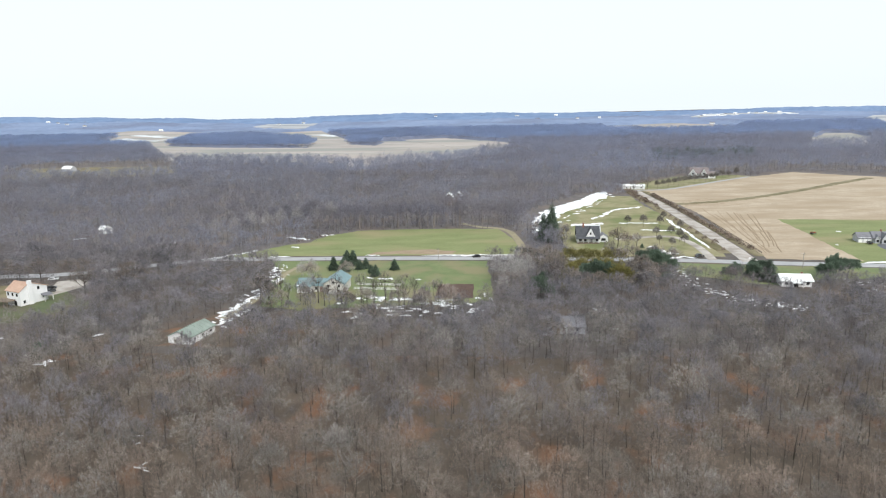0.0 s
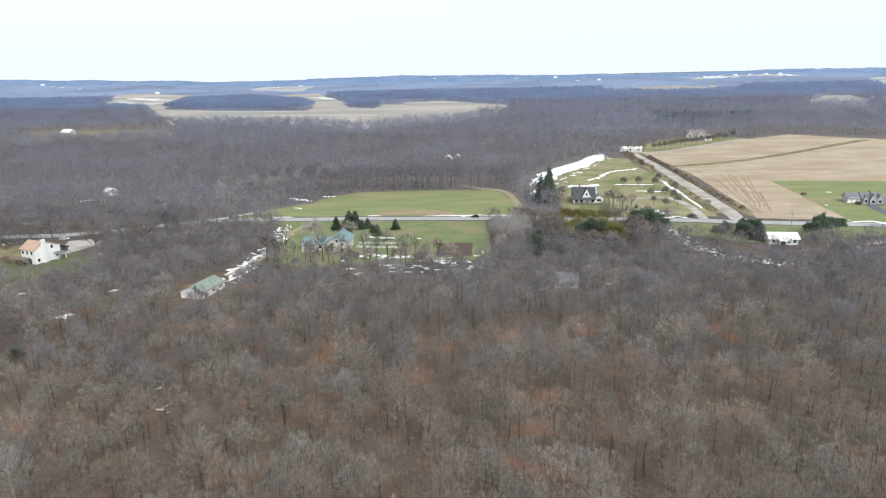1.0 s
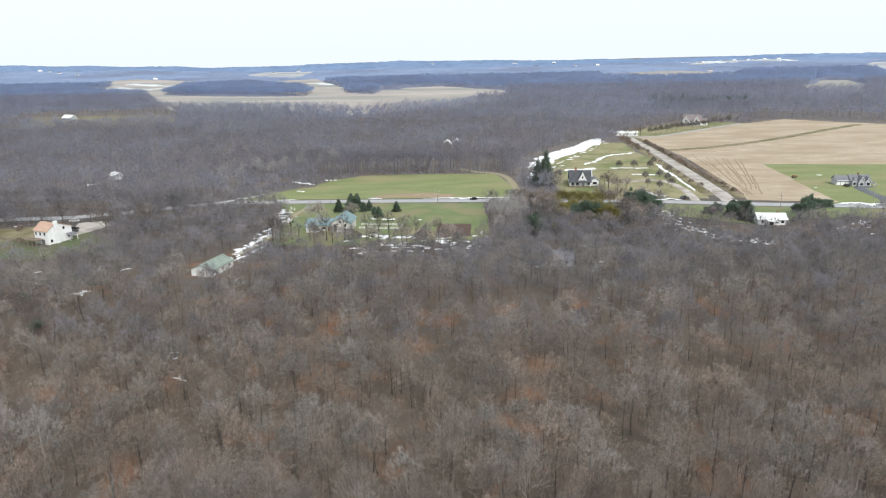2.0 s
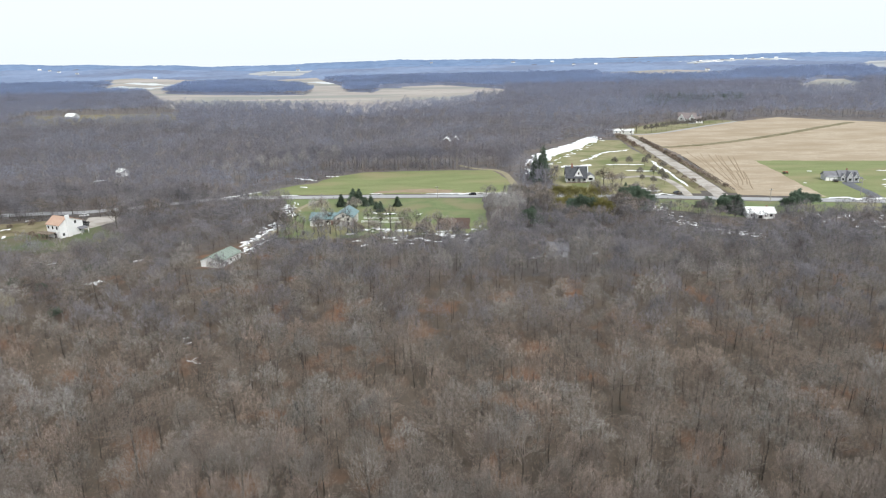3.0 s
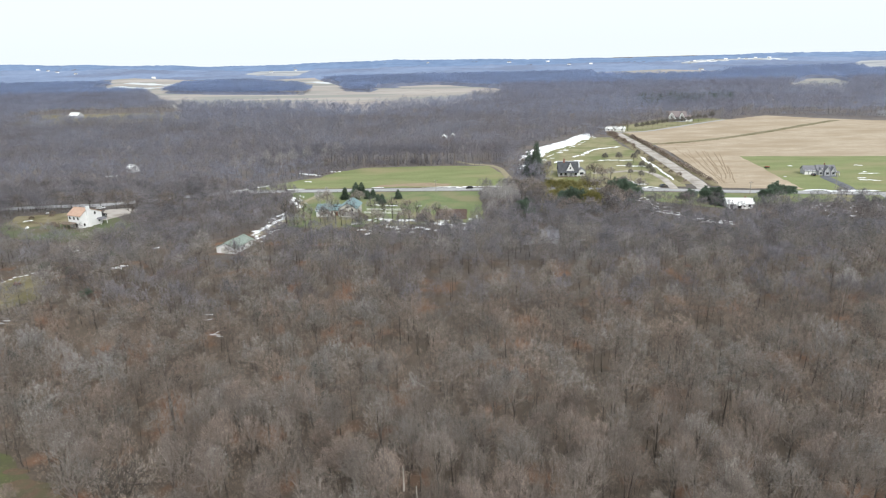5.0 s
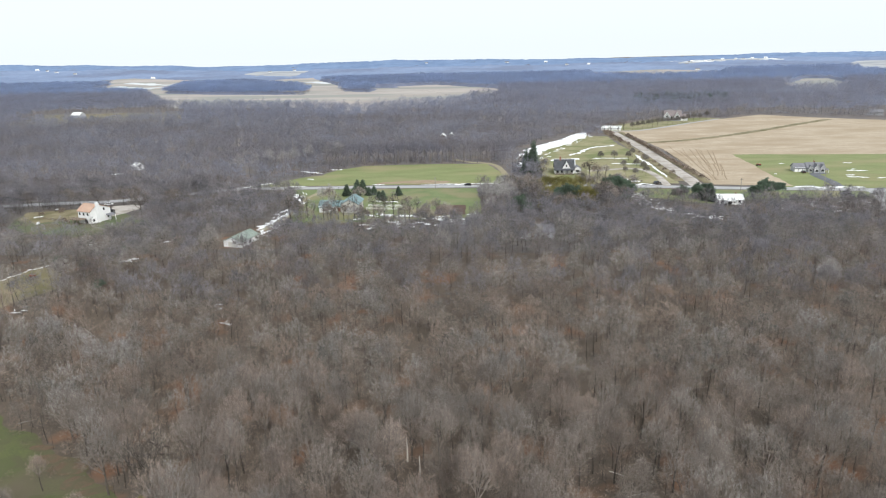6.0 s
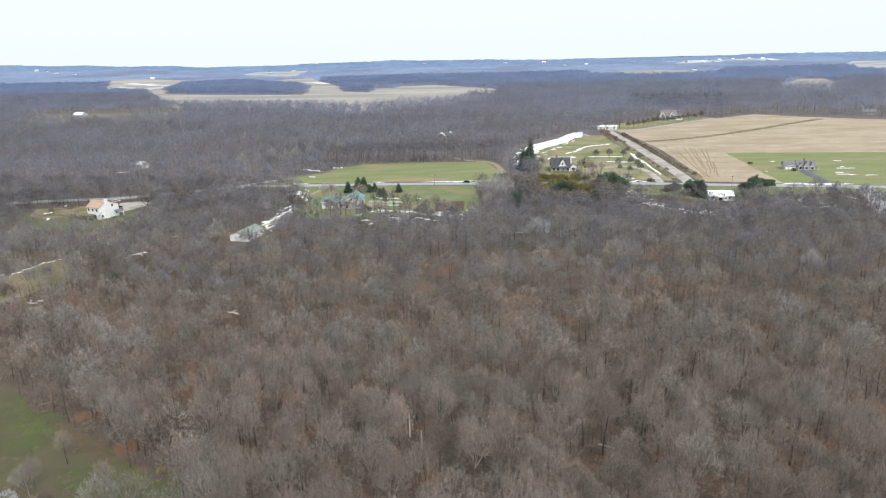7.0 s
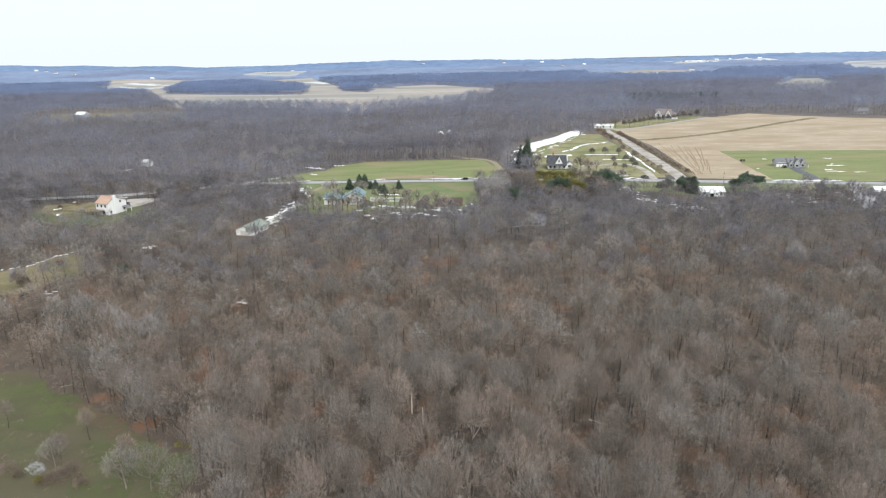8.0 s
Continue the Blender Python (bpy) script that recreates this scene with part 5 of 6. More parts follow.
plant(bloom, [(-100.7, 44.4, 0, 0.9), (-99, 43.6, 0, 0.6)])
plant(golden, [(42, 322, 0, 1.25), (47, 318, 0, 1.35), (53, 316, 0, 1.35), (60, 318, 0, 1.3), (66, 322, 0, 1.15), (45, 305, 0, 1.15), (38, 316, 0, 1.1), (52, 306, 0, 1.1), (58, 308, 0, 1.0), (63, 300, 1, 1.3), (58, 281, 1, 1.9), (61, 279, 1, 1.6), (34, 272, 1, 1.0), (40, 300, 1, 1.3), (36, 290, 1, 1.1)])
plant(grey, [(30, 306, 0, 1.1), (34, 300, 0, 1.15), (28, 296, 0, 1.1), (32, 284, 0, 1.1), (38, 278, 0, 1.1), (66, 288, 0, 1.15), (72, 296, 0, 1.2), (74, 284, 0, 1.1), (70, 276, 0, 1.15), (48, 270, 0, 1.1), (56, 266, 0, 1.1), (42, 264, 0, 1.0), (64, 268, 0, 1.1), (80, 290, 0, 1.0), (24, 300, 0, 1.0), (20, 310, 0, 1.0)])
plant(grey, [(-22, 270, 0, 0.75), (-35, 283, 0, 0.7), (72, 366, 0, 1.0), (77, 360, 0, 0.9), (66, 350, 0, 0.8), (46, 376, 0, 1.0), (-228, 296, 0, 0.9), (30, 390, 0, 1.1), (49, 392, 0, 0.9)])
plant(heavy, [(-214, 297, 0, 0.9), (-199, 297, 1, 1.0), (-177, 273, 0, 1.05), (-192, 296, 1, 1.0), (-161, 285, 0, 0.95), (-170, 296, 1, 0.9), (130, 586, 0, 0.85), (140, 596, 1, 0.9), (146, 604, 0, 0.85), (124, 596, 1, 0.7), (73, 362, 0, 0.95), (76.5, 353, 1, 0.9), (84, 365, 0, 0.6), (40.5, 372, 1, 0.7), (43, 364, 0, 0.65), (-161, 279, 0, 0.8)])
plant(grey, [*[(px, py, 0, 1.1) for px, py in ((22, 322), (27, 317), (32, 324), (66, 318), (72, 321), (78, 316), (84, 322), (69, 300), (72, 288), (90, 314), (34, 312), (62, 324))],
             *[(px, py, 2, s * 0.52) for px, py, s in ((91, 424, 1.4), (101, 423, 1.5), (111, 422, 1.4), (100, 386, 1.3), (108, 385, 1.5), (110, 375, 1.5), (109.5, 364, 1.3), (101, 358, 1.2), (97, 368, 1.1), (118, 440, 1.3), (119, 405, 1.4))],
             ])
plant(grey, [*[(px, py, 2, 0.88 + 0.1 * math.sin(px)) for px, py in ((155, 604), (161, 608), (167, 613), (173, 617), (179, 622), (185, 627), (191, 632), (198, 638), (205, 644), (212, 650), (219, 656), (226, 662), (234, 669), (243, 676), (253, 684))],
             *[(px, py, 0, 1.1) for px, py in ((-86, 252), (-62, 250), (-48, 248), (-34, 247), (-14, 252), (-96, 268), (-70, 248), (-90, 262), (-55, 246), (-25, 245), (-79, 290), (-64, 292))]])
plant(grey, [(q, float(np.interp(q, [-420, -330, -246, -217], [268, 288, 305, 308])) - 6.5 - 3 * (q % 2), 0, 0.95 + 0.05 * (q % 3)) for q in range(-372, -222, 7)])
plant(pale, [(-134, 124, 0, 1.0), (-121, 117, 0, 1.0), (-112, 110, 1, 0.95), (-105, 112, 0, 0.95), (-63, 95, 0, 0.85), (118, 155, 1, 1.0), (97, 120, 0, 0.95), (75, 98, 0, 0.8), (-25, 62, 1, 0.8), (-152, 392, 0, 1.05), (-144, 398, 1, 1.15), (-136, 402, 0, 1.1), (-129, 408, 1, 1.1), (-120, 414, 1, 1.15), (-109, 424, 0, 1.1), (-101, 426, 1, 1.2), (-163, 388, 0, 1.0), (14, 290, 0, 1.05), (11, 276, 0, 1.1), (18, 282, 1, 1.0), (15, 272, 1, 1.0), (6, 284, 1, 0.9), (76, 366, 0, 0.55), (81, 361, 1, 0.5), (85, 368, 0, 0.5), (8, 268, 0, 0.7), (-36, 143, 0, 0.8), (-73.5, 268, 1, 0.72), (-76, 264, 0, 0.6), (-83.5, 291, 1, 0.72), (-80.5, 294, 1, 0.75), (-86, 296, 0, 0.6)])
plant(grey, [(px, py, 0, 0.75 + 0.25 * math.sin(3 * px)) for px, py in ((-88.3, 248.8), (-84, 247), (-81.4, 248.7), (-78, 248.6), (-61, 233), (-54.3, 222.3), (-54.3, 248.2), (-48, 232.7), (-46.5, 244), (-39.9, 243.9), (-41.2, 232.6), (-30, 240), (-20, 238), (-12, 242))])
slim = [thing_tree(bare_tree(s, h, r, 9, 170, 1.0, 0.4, 7, 5, 0.26, 0.5), M["bark"], M["edgetwig"], lab, "lawn edge trees", name="slim_tree") for s, h, r, lab in (
    (75, 10.5, 2.6, "slim dark-trunked leafless tree along the lawn"), (76, 9, 2.2, "thin crooked leafless tree along the lawn"))]
plant(slim, [(px, py, k % 2, 1.18 + 0.22 * math.sin(5 * px)) for k, (px, py) in enumerate(((-94, 262), (-89, 257), (-85.5, 263), (-81, 258), (-77, 262), (-73.5, 257), (-69, 260), (-65.5, 256), (-61, 261), (-57, 257), (-51, 260), (-45, 256), (-41, 260), (-35, 257), (-29, 260), (-24, 256), (-19, 260), (-97, 270), (-92, 279), (-47, 251), (-32, 250)))])
broad = [thing_tree(bare_tree(s, h, r, 11, 720, 1.2, 0.42, 6, 6, 0.24, 0.5), M["limb"], M["greytwig"], lab, "pale trees", name="sycamore", limb=M["limb"]) for s, h, r, lab in (
    (73, 11, 5.2, "spreading pale-limbed leafless tree in the clearing"), (74, 10, 4.2, "leaning pale-limbed leafless tree in the clearing"))]
plant(broad, [(-69.2, 35.7, 0, 1.0), (-75.2, 36.5, 1, 1.0), (-97, 46, 1, 0.75)])
x, y = rng.uniform(-150, -60, 700), rng.uniform(24, 96, 700)
ok = inside(NEARCLEAR, x, y) & (np.array([noise.noise((a / 11, b / 11, 5.1)) for a, b in zip(x, y)]) > 0.06)
woods("clearing_brush", bush, x[ok], y[ok], M["bark"], [M["brush"]], "low bare brush and dead stalks in the clearing", "undergrowth", (0.2, 0.55))
old = thing_tree(bare_tree(71, 17, 6.6, 14, 900, 1.3, 0.45, 8, 6, 0.16, 0.45), M["bark"], M["twig"], "broad old leafless tree forking low beside the clearing", "bare woodland trees")
old.matrix_world = Matrix.Translation((-68.8, 53.9, float(ground_z(-68.8, 53.9))))
plant(golden, [(-70.5, 52.5, 1, 0.35), (-68, 52.2, 1, 0.25), (-96, 39, 1, 0.4)])
for px, py, k, s in ((-96.1, 47.1, 5, 0.7), (-96.2, 58.9, 7, 0.7), (-120.4, 63.7, 5, 0.65), (-77, 42, 7, 0.8), (-118, 84, 5, 0.7)):
    copy_thing(protos[k], Matrix()).matrix_basis = Matrix.Translation((px, py, float(ground_z(px, py)))) @ Matrix.Diagonal((s, s, s, 1))
lane_shrubs = [(140.6 + 0.8 * math.sin(k * 1.7), 352 + k * 4.6 - 0.021 * k * k) for k in range(66)] + [(125 + 2.5 * math.sin(k * 2.3), 520 + k * 4) for k in range(17)] + [(126.5 + 0.5 * math.sin(k * 2.1), 352 + k * 15) for k in range(10)] + [(128.5 + 1.5 * math.sin(k), 500 + k * 5.5) for k in range(18)]
plant(shrub, lane_shrubs + [(110, 337), (-90.7, 42), (-88.5, 41), (-92.5, 40.5), (-95, 40), (-105.8, 43), (-103, 42), (-110, 44), (-86, 38), (24, 345), (28, 350), (26, 360), (25, 330), (8, 326), (5, 318)], 0.5, 0.95)
x, y = spots(rng, 228, 345, 868, 945, 9.5)
plant(cedar, [(a, b, 0, float(rng.uniform(0.9, 1.2))) for a, b in list(zip(x, y))[:80]])


# ---- snow left lying ----
def snow(x0, y0, x1, y1, width, label="patch of old snow on grass"):
    a, b = np.array([x0, y0], float), np.array([x1, y1], float)
    n = max(14, int(np.linalg.norm(b - a) / 0.8) * 2)
    d = (b - a) / (np.linalg.norm(b - a) + 1e-6)
    k, half = np.array([-d[1], d[0]]), np.linalg.norm(b - a) / 2 + width * 0.25
    bm = bmesh.new()
    rim, crest = [], []
    for i in range(n):
        t = 2 * math.pi * i / n
        w = rng.uniform(0.5, 1.15) + 0.6 * noise.noise((x0 + 2.3 * math.cos(t), y0 + 2.3 * math.sin(t), 0.37 * i))
        q = (a + b) / 2 + d * half * math.copysign(abs(math.cos(t)) ** 0.8, math.cos(t)) * (0.85 + 0.15 * w) + k * width / 2 * math.copysign(abs(math.sin(t)) ** 0.7, math.sin(t)) * w
        s = float(np.dot(q - a, d))
        q = q + k * width * 1.1 * (noise.noise((s / 5, x0, y0)) + 0.5 * noise.noise((s / 1.7, y0, x0)))
        c = (a + b) / 2 + (q - (a + b) / 2) * 0.8
        z = float(ground_z(q[0], q[1]))
        rim.append(bm.verts.new((*q, z + 0.02)))
        crest.append(bm.verts.new((*c, z + 0.22 + 0.06 * noise.noise((q[0], q[1], 4)))))
    for i in range(n):
        j = (i + 1) % n
        bm.faces.new((rim[i], rim[j], crest[j], crest[i]))
    bmesh.ops.triangulate(bm, faces=[bm.faces.new(crest)])
    return tagged(part("snow_patch", bm, M["snow"]), label, "snow", "snow patches", "structure")


ROADSIDE = [(-33, 346, 19, 345, 2.0), (-65, 347, -57, 347, 1.5), (-150, 340, -137, 353, 2.5), (-137, 353, -129, 361, 2.2), (-117, 345.5, -106, 345.5, 1.5), (88, 337.5, 108, 336, 2.4), (182, 323.5, 222, 318, 3.0), (133, 334, 134, 334, 1.5)]
TRACKSIDE = [(-107, 322, -104, 312, 2.0), (-103, 309, -99, 303, 2.5), (-97, 300, -96, 290, 2.5), (-98, 278, -101, 259, 2.5), (-101, 259, -104, 242, 3), (-95, 251, -98, 244, 2.0), (-98, 240, -100, 233, 2.4), (-100, 284, -103, 276, 2.0)]
LAWN = [(-56, 268, -52, 267, 3), (-51, 270, -42, 264, 4), (-40, 264, -29, 264, 4), (-44, 254, -38, 252, 2.5), (-30, 252, -22, 249, 3), (-24, 258, -15, 257, 3.5), (-13, 255, -11, 256, 2.5), (-61, 259, -58, 260, 2.5), (-51, 240, -50, 243, 2), (-56, 301, -53, 298, 1.5),
        (-50, 299, -43, 297, 2.5), (-32, 296, -30, 296, 1.5), (0, 274, 0, 268, 1.2), (2, 266, 2, 264, 1.5), (-4, 266, -2, 266, 2), (-8, 258, -6, 256, 1.6)]
MEADOW = [(-112, 370, -107, 368, 2.5), (-123, 400, -107, 391, 4), (-103, 404, -95, 404, 3), (56, 430, 78, 434, 6), (33, 441, 38, 440, 5), (30, 407, 34, 407, 4), (31, 424, 37, 423, 5), (88, 436, 114, 434, 2.2)]
ORCHARD = [ (97, 412, 117, 408, 2.6), (91, 364, 94, 350, 3.5), (94, 350, 99, 344, 4.5),
          (122.5, 450, 122, 400, 2.0), (122, 400, 121.5, 357, 1.8), (127, 643, 135, 632, 9), (131, 620, 141, 612, 5), (73, 452, 84, 468, 3), (84, 468, 94, 489, 3), (94, 489, 119, 503, 3), (70, 486, 74, 489, 2), (57, 405, 58, 405, 1.5), (65, 359, 66, 359, 1.2)]
OUTLYING = [(-592, 838, -572, 834, 9), (-568, 826, -548, 820, 8), (-545, 816, -536, 814, 5), (-112, 229, -106, 231, 4), (238, 371, 251, 370, 1.6), (228, 351, 239, 347, 2.0), (243, 345.6, 250, 345, 1.4), (-235, 290, -232, 292, 2), (-235, 271, -232, 274, 2.5), (-224, 257, -226, 261, 1.6), (-142, 220, -139, 222, 1.6), (-176, 217, -175, 219, 1.4), (-200, 385, -190, 388, 4), (-260, 397, -256, 403, 3), (251, 400, 256, 399, 2), (243, 375, 246, 375, 2),
            (230, 356, 235, 356, 2), (209, 401, 211, 401, 2), (190, 364, 191, 363, 1.2), (175, 288, 172, 279, 3), (178, 276, 182, 273, 2), (178, 264, 180, 264, 1.5), (113, 255, 115, 253, 2), (20, 222, 22, 221, 1.4), (42, 251, 43, 247, 1.5), (45, 227, 47, 227, 1.2)]
for q in ROADSIDE:
    snow(*q, "ploughed snow bank along the road")
for q in TRACKSIDE:
    snow(*q, "snow lying beside the grass track")
for q in LAWN:
    snow(*q, "melting snow patch on the lawn")
for q in MEADOW + ORCHARD:
    snow(*q, "drifted snow streak on the meadow")
for q in OUTLYING:
    snow(*q, "small leftover snow patch near trees")
for k in range(18):
    px, py = np.interp(k / 17, [0, 0.5, 1], [44, 66, 108]), np.interp(k / 17, [0, 0.5, 1], [430, 486, 570])
    px, py = px + rng.uniform(-1, 3.5), py + rng.uniform(-4, 2)
    snow(px, py, px + rng.uniform(1, 4), py + rng.uniform(0.5, 4), rng.uniform(0.8, 2.6), "scrap of snow at the drift's edge")
for k in range(150):
    u = k / 149
    px, py = np.interp(u, [0, 0.3, 0.6, 1], [91, 90, 103, 122]), np.interp(u, [0, 0.3, 0.6, 1], [312, 282, 262, 250])
    px, py = px + rng.normal(0, 2.6), py + rng.normal(0, 2.2)
    snow(px, py, px + rng.uniform(0.2, 1.5), py + rng.uniform(-0.6, 0.6), rng.uniform(0.35, 1.0), "small leftover snow patch near trees")
for k in range(16):
    u = k / 15
    px, py = np.interp(u, [0, 0.4, 0.7, 1], [-205, -186, -182, -176]) + rng.normal(0, 0.4), np.interp(u, [0, 0.4, 0.7, 1], [165, 173, 181, 188]) + rng.normal(0, 0.3)
    snow(px, py, px + rng.uniform(0.6, 1.6), py + rng.uniform(0.4, 1.4), rng.uniform(0.5, 1.1), "broken line of snow round the clearing")
for k in range(60):
    px, py = rng.uniform(150, 232), 0.0
    py = 280 - 0.12 * (px - 150) + rng.normal(0, 7)
    snow(px, py, px + rng.uniform(0.2, 1.8), py + rng.uniform(-0.8, 0.8), rng.uniform(0.4, 1.2), "small leftover snow patch near trees")
for k in range(90):
    u = rng.uniform(0, 1)
    px, py = np.interp(u, [0, 0.3, 0.7, 1], [-97, -101, -98, -104]) + rng.normal(0, 2.2), np.interp(u, [0, 0.3, 0.7, 1], [226, 255, 290, 325])
    snow(px, py, px - rng.uniform(0.2, 2.0), py + rng.uniform(-1, 3), rng.uniform(0.35, 1.1), "snow lying beside the grass track")
for k in range(34):
    px, py = rng.uniform(-57, -2), rng.uniform(243, 264)
    snow(px, py, px + rng.uniform(0.5, 5), py + rng.uniform(-0.6, 0.6), rng.uniform(0.8, 1.8), "melting snow patch on the lawn")
patch("snow_drift", [(29, 404), (33, 440), (40, 478), (56, 508), (72, 532), (92, 572), (104, 590), (108, 578), (97, 548), (80, 514), (60, 484), (48, 456), (42, 430), (36, 408)], M["snow"], 0.45, "long white snow drift along the wood's edge", "snow", 2.6, 2)


# ---- vehicles ----
def wheel(parent, x, y, r=0.34):
    bm = bmesh.new()
    bmesh.ops.create_cone(bm, cap_ends=True, segments=16, radius1=r, radius2=r, depth=0.24, matrix=Matrix.Translation((x, y, r)) @ Matrix.Rotation(radians(90), 4, "X"))
    tyre = part("wheel", bm, M["rubber"], parent)
    bm = bmesh.new()
    bmesh.ops.create_cone(bm, cap_ends=True, segments=12, radius1=r * 0.6, radius2=r * 0.55, depth=0.27, matrix=Matrix.Translation((x, y, r)) @ Matrix.Rotation(radians(90), 4, "X"))
    part("rim", bm, M["steel"], tyre)


def car(x, y, turn, paint, label, z=0.0, tall=1.0):
    c = empty("car", pose(x, y, z, 0, 0, turn), label, "car")
    k = tall
    part("body", prism([(-2.2, 0.3), (2.2, 0.3), (2.28, 0.62), (2.1, 0.85 * k), (1.15, 0.95 * k), (0.55, 1.42 * k), (-1.1, 1.46 * k), (-1.95, 1.0 * k), (-2.25, 0.9 * k)], "y", -0.86, 0.86), paint, c)
    part("side_window", prism([(-1.55, 0.98 * k), (0.95, 0.98 * k), (0.48, 1.34 * k), (-1.05, 1.38 * k)], "y", -0.885, 0.885), M["glass"], c)
    part("windscreen", prism([(0.62, 1.36 * k), (1.14, 0.97 * k), (1.18, 0.99 * k), (0.66, 1.38 * k)], "y", -0.7, 0.7), M["glass"], c)
    for sx in (-1.4, 1.4):
        for sy in (-0.8, 0.8):
            wheel(c, sx, sy)
    for sy in (-0.6, 0.6):
        part("headlight", box(2.2, sy - 0.16, 0.58, 2.27, sy + 0.16, 0.72), M["trim"], c)
        part("tail_light", box(-2.29, sy - 0.15, 0.7, -2.2, sy + 0.15, 0.85), M["rust"], c)
    return c


car(-4.5, 340.5, 180, M["carblack"], "black car on the country road", 0.09)
car(-196.5, 277.5, 60, M["cargrey"], "dark grey car parked by the white house", 0.06, 1.15)
car(-199.5, 283, 40, M["carblack"], "black car parked by the white house", 0.06)
car(-209, 299, 10, M["carwhite"], "white car parked near the road", 0.06)
car(208.5, 365.5, 80, M["carblack"], "black car on the asphalt drive", 0.13)
car(109.5, 337.5, 10, M["cargrey"], "dark grey pickup by the drive's mouth", 0.06, 1.2)


def tractor(x, y, turn, label):
    c = empty("tractor", pose(x, y, float(ground_z(x, y)) + 0.12, 0, 0, turn), label, "tractor")
    part("hood", box(0.1, -0.38, 0.7, 1.9, 0.38, 1.35, bevel=0.08), M["rust"], c)
    part("seat", box(-0.75, -0.28, 1.0, -0.3, 0.28, 1.45, bevel=0.06), M["rubber"], c)
    for s in (-1, 1):
        part("fender", prism([(-1.2, 0.9), (0.0, 0.9), (-0.1, 1.4), (-0.9, 1.45)], "y", s * 0.45, s * 0.8), M["rust"], c)
        wheel(c, -0.6, s * 0.75, 0.68)
        wheel(c, 1.5, s * 0.6, 0.4)
    part("exhaust", box(0.9, 0.16, 1.35, 1.0, 0.26, 2.1), M["steel"], c)


tractor(-173.4, 176, 150, "small faded red tractor on yellow grass")
tractor(191.5, 393, 20, "small red-orange mower tractor on the lawn")


# ---- poles, fences, mailboxes ----
def pole(x, y, h, label):
    p = empty("utility_pole", pose(x, y, 0), label, "utility pole", "utility poles")
    v, f = tube([(0, 0, 0), (0, 0, h / 2), (0, 0, h)], [0.18, 0.16, 0.13], 8)
    o = new("shaft", mesh_from("shaft", v, f, M["palebark"]))
    o.parent = p
    arm = part("crossarm", box(-1.1, -0.06, h - 0.9, 1.1, 0.06, h - 0.75), M["wood"], p)
    for k in (-1.0, -0.4, 0.4, 1.0):
        part("insulator", box(k - 0.05, -0.05, h - 0.75, k + 0.05, 0.05, h - 0.58), M["trim"], arm)


for px, py in ((39.7, 371.5), (204, 330), (-150, 331), (-24, 331.5), (24.5, 331), (150, 314)):
    pole(px, py, 9.0 if px in (39.7, 204) else 7.5, "pale wooden utility pole by the road")


def fence(x0, y0, x1, y1, count, label, mat, high=1.2):
    p = empty("fence", pose(x0, y0, 0, 0, 0, math.degrees(math.atan2(y1 - y0, x1 - x0))), label, "fence")
    ln = math.hypot(x1 - x0, y1 - y0)
    for i in range(count):
        u = ln * i / (count - 1)
        part("post", box(u - 0.07, -0.07, 0, u + 0.07, 0.07, high + 0.1), mat, p)
    for z in (0.45, 0.8, high):
        part("rail", box(0, -0.03, z - 0.09, ln, 0.03, z + 0.05), mat, p)


fence(-58, 287, -38, 285, 9, "pale wooden rail fence in the lawn", M["trim"])
fence(-58, 280, -38, 278, 9, "pale wooden rail fence in the lawn", M["trim"])
fence(143, 344, 148, 460, 30, "weathered rail fence along the stubble field", M["wood"], 1.1)
fence(-230, 268, -214, 262, 7, "weathered wooden yard fence", M["wood"])


def mailbox(x, y):
    p = empty("mailbox", pose(x, y, 0), "dark mailbox on a post by the road", "mailbox")
    part("post", box(-0.06, -0.06, 0, 0.06, 0.06, 1.05), M["wood"], p)
    part("box", prism([(-0.12, 1.05), (0.12, 1.05), (0.12, 1.2), (0.06, 1.3), (-0.06, 1.3), (-0.12, 1.2)], "y", -0.28, 0.28), M["carblack"], p)


for px, py in ((-83.5, 334.5), (16, 334), (128, 321), (203, 311)):
    mailbox(px, py)


# ---- fallen and broken wood ----
def log(x, y, turn, length, r, mat, label, tilt=0.0):
    v, f = tube([(0, 0, 0), (length * 0.4, 0.15, 0), (length, -0.1, 0)], [r, r * 0.85, r * 0.35], 7)
    o = new("fallen_log", mesh_from("fallen_log", v, f, mat))
    o.matrix_world = pose(x, y, float(ground_z(x, y)) + r * 0.8, 0, -tilt, turn)
    return tagged(o, label, "log")


def stump(x, y, h, label):
    v, f = tube([(0, 0, 0), (0.05, 0, h * 0.5), (0.0, 0.1, h)], [0.22, 0.18, 0.08], 7)
    o = new("broken_trunk", mesh_from("broken_trunk", v, f, M["deadwood"]))
    o.matrix_world = pose(x, y, float(ground_z(x, y)))
    return tagged(o, label, "dead tree")


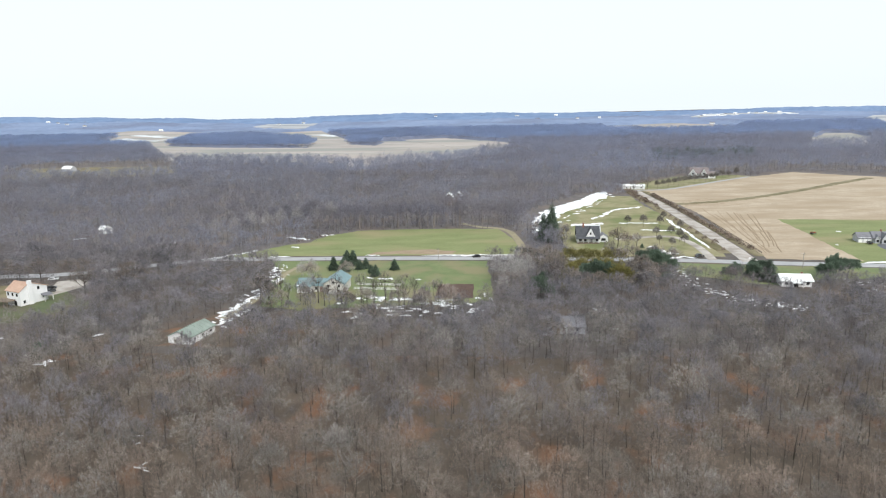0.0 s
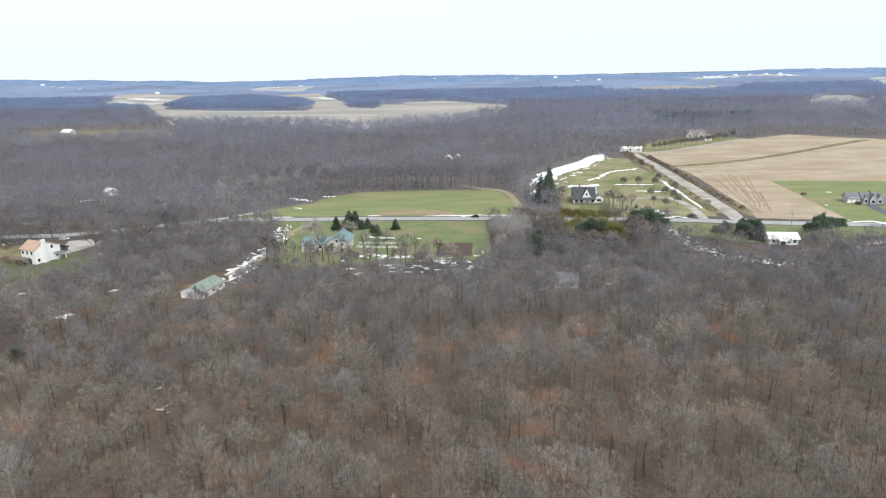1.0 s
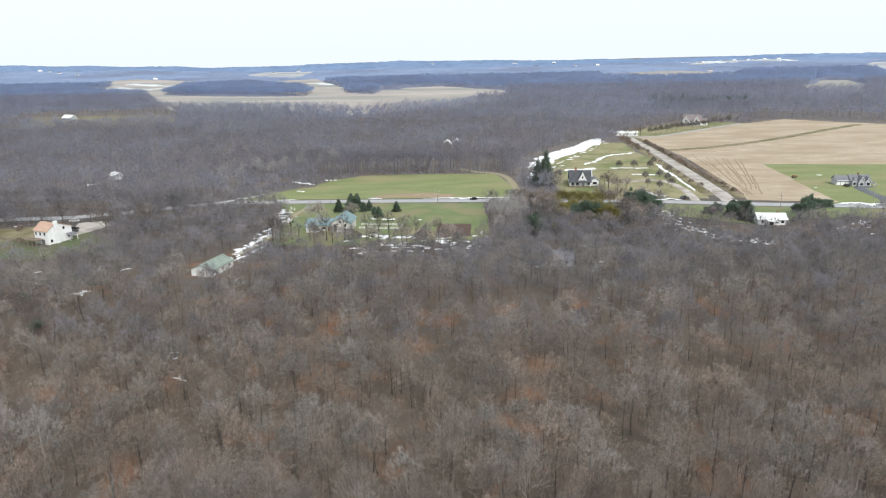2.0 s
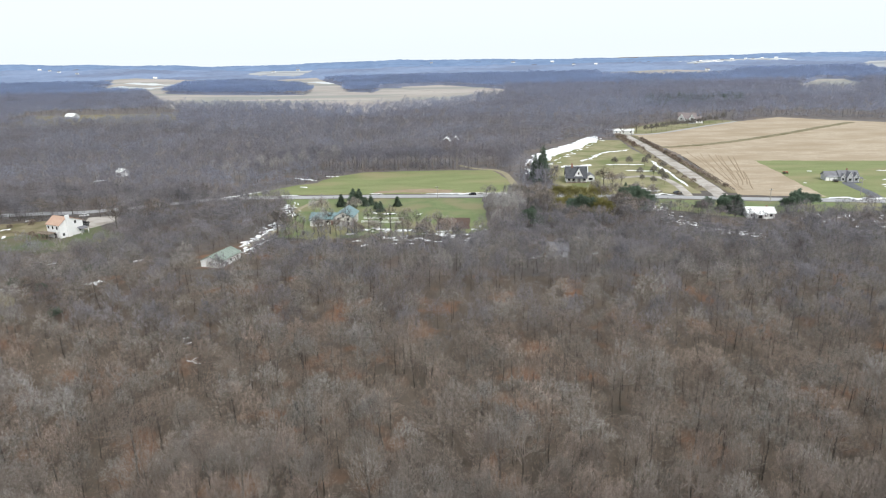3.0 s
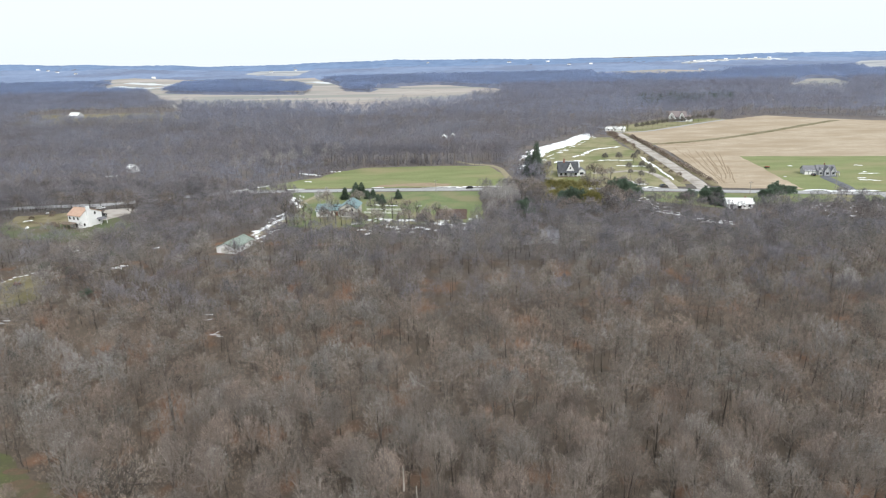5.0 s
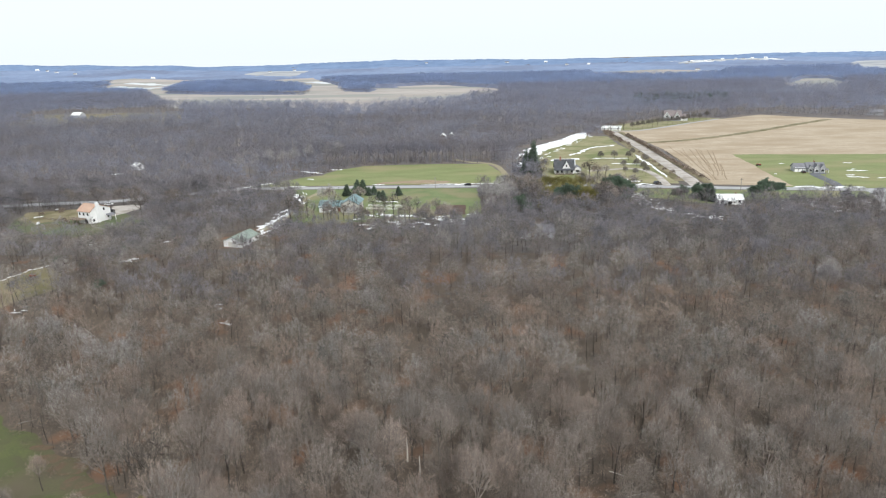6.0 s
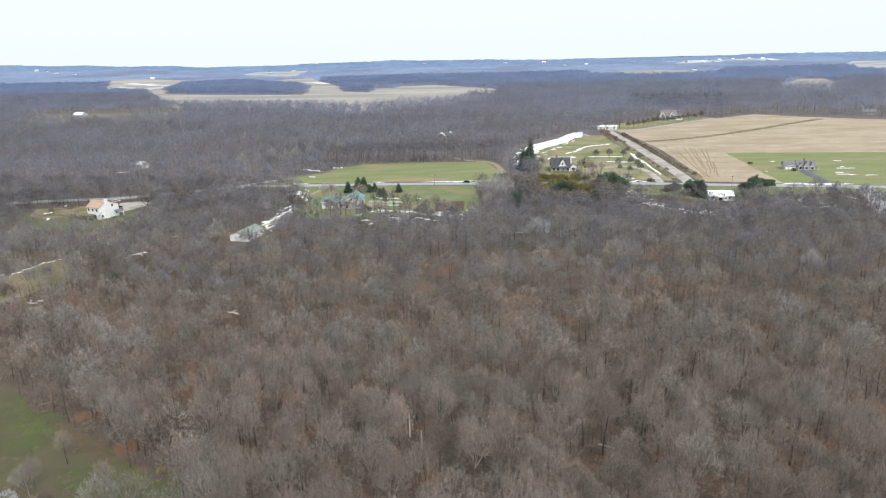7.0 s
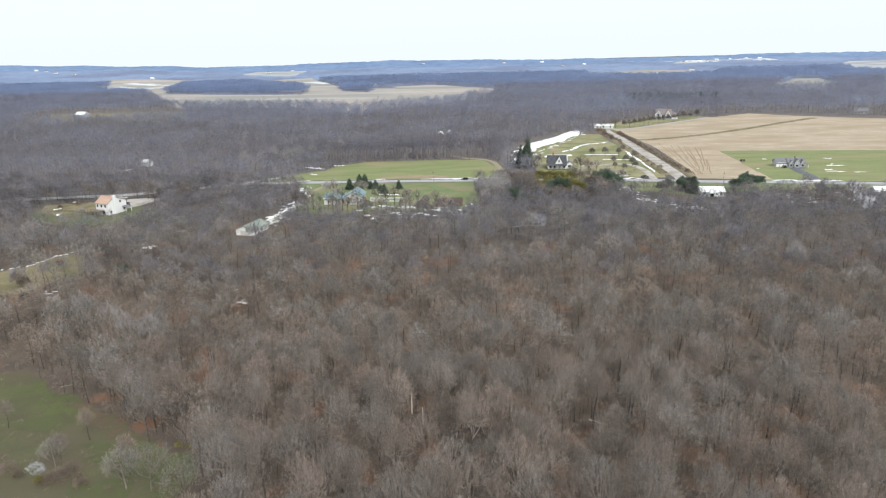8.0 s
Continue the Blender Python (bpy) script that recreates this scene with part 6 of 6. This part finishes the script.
stump(-15.5, 64.5, 6.0, "pale barkless broken trunk standing in the wood")
stump(-12.4, 59.8, 4.5, "pale forked dead trunk in the wood")
log(30, 52.5, 20, 4, 0.12, M["deadwood"], "pale fallen log on leaf litter")
log(28, 61, -30, 4, 0.12, M["deadwood"], "pale fallen log on leaf litter")
log(-118, 96, 10, 9, 0.25, M["palebark"], "bleached fallen log near the clearing")
log(-121, 87, 30, 4, 0.14, M["palebark"], "bleached fallen log near the clearing")
log(-39, 54, 15, 10, 0.22, M["bark"], "dark fallen log on leaf litter")
log(64, 70, -12, 12, 0.22, M["bark"], "dark fallen log on leaf litter")
log(88, 85, 8, 9, 0.2, M["palebark"], "pale fallen log on leaf litter")
for px, py, k_ in ((-162, 150, 3), (-143.5, 195, 6), (-85, 145, 3), (-93, 156, 3)):
    for k in range(k_):
        snow(px + rng.normal(0, 1.5), py + rng.normal(0, 1.5), px + rng.normal(0, 1.5), py + rng.normal(0, 1.5), 0.25 * k_ - 0.4, "small leftover snow patch near trees")

# ---- wheel ruts in the stubble ----
RUT_LINES = np.array([[(158, 495), (156, 472), (154, 443), (150, 407), (147, 375), (145, 350)], [(174, 470), (166, 432), (160, 400), (154, 372), (150, 356), (148, 343)], [(186, 462), (178, 432), (170, 405), (162, 378), (156, 362), (152, 350)]], float)
for k in range(20):
    u = 2 * k / 20 + rng.uniform(0, 0.08)
    i = min(1, int(u))
    line = RUT_LINES[i] + (RUT_LINES[i + 1] - RUT_LINES[i]) * (u - i) + rng.normal(0, 1.2, 2) + np.cumsum(rng.normal(0, 0.35, (6, 2)), axis=0)
    first = int(rng.integers(0, 3))
    strip("wheel_rut", [tuple(q) for q in line[first:first + int(rng.integers(3, 5))]], rng.uniform(0.25, 0.55), M["rut"], 0.13 + 0.006 * k, "dark wheel rut in the stubble field", "wheel rut", 0.2)
for k in range(6):
    w = rng.uniform(-3, 3)
    strip("wheel_rut", [(150 + k, 500 + 6 * k + w), (160, 506 + 5 * k), (172 + w, 502 + 7 * k), (186 + 3 * w, 509 + 7 * k)], rng.uniform(0.5, 1.0), M["rut"], 0.13 + 0.006 * k, "dark wheel rut in the stubble field", "wheel rut", 0.3)
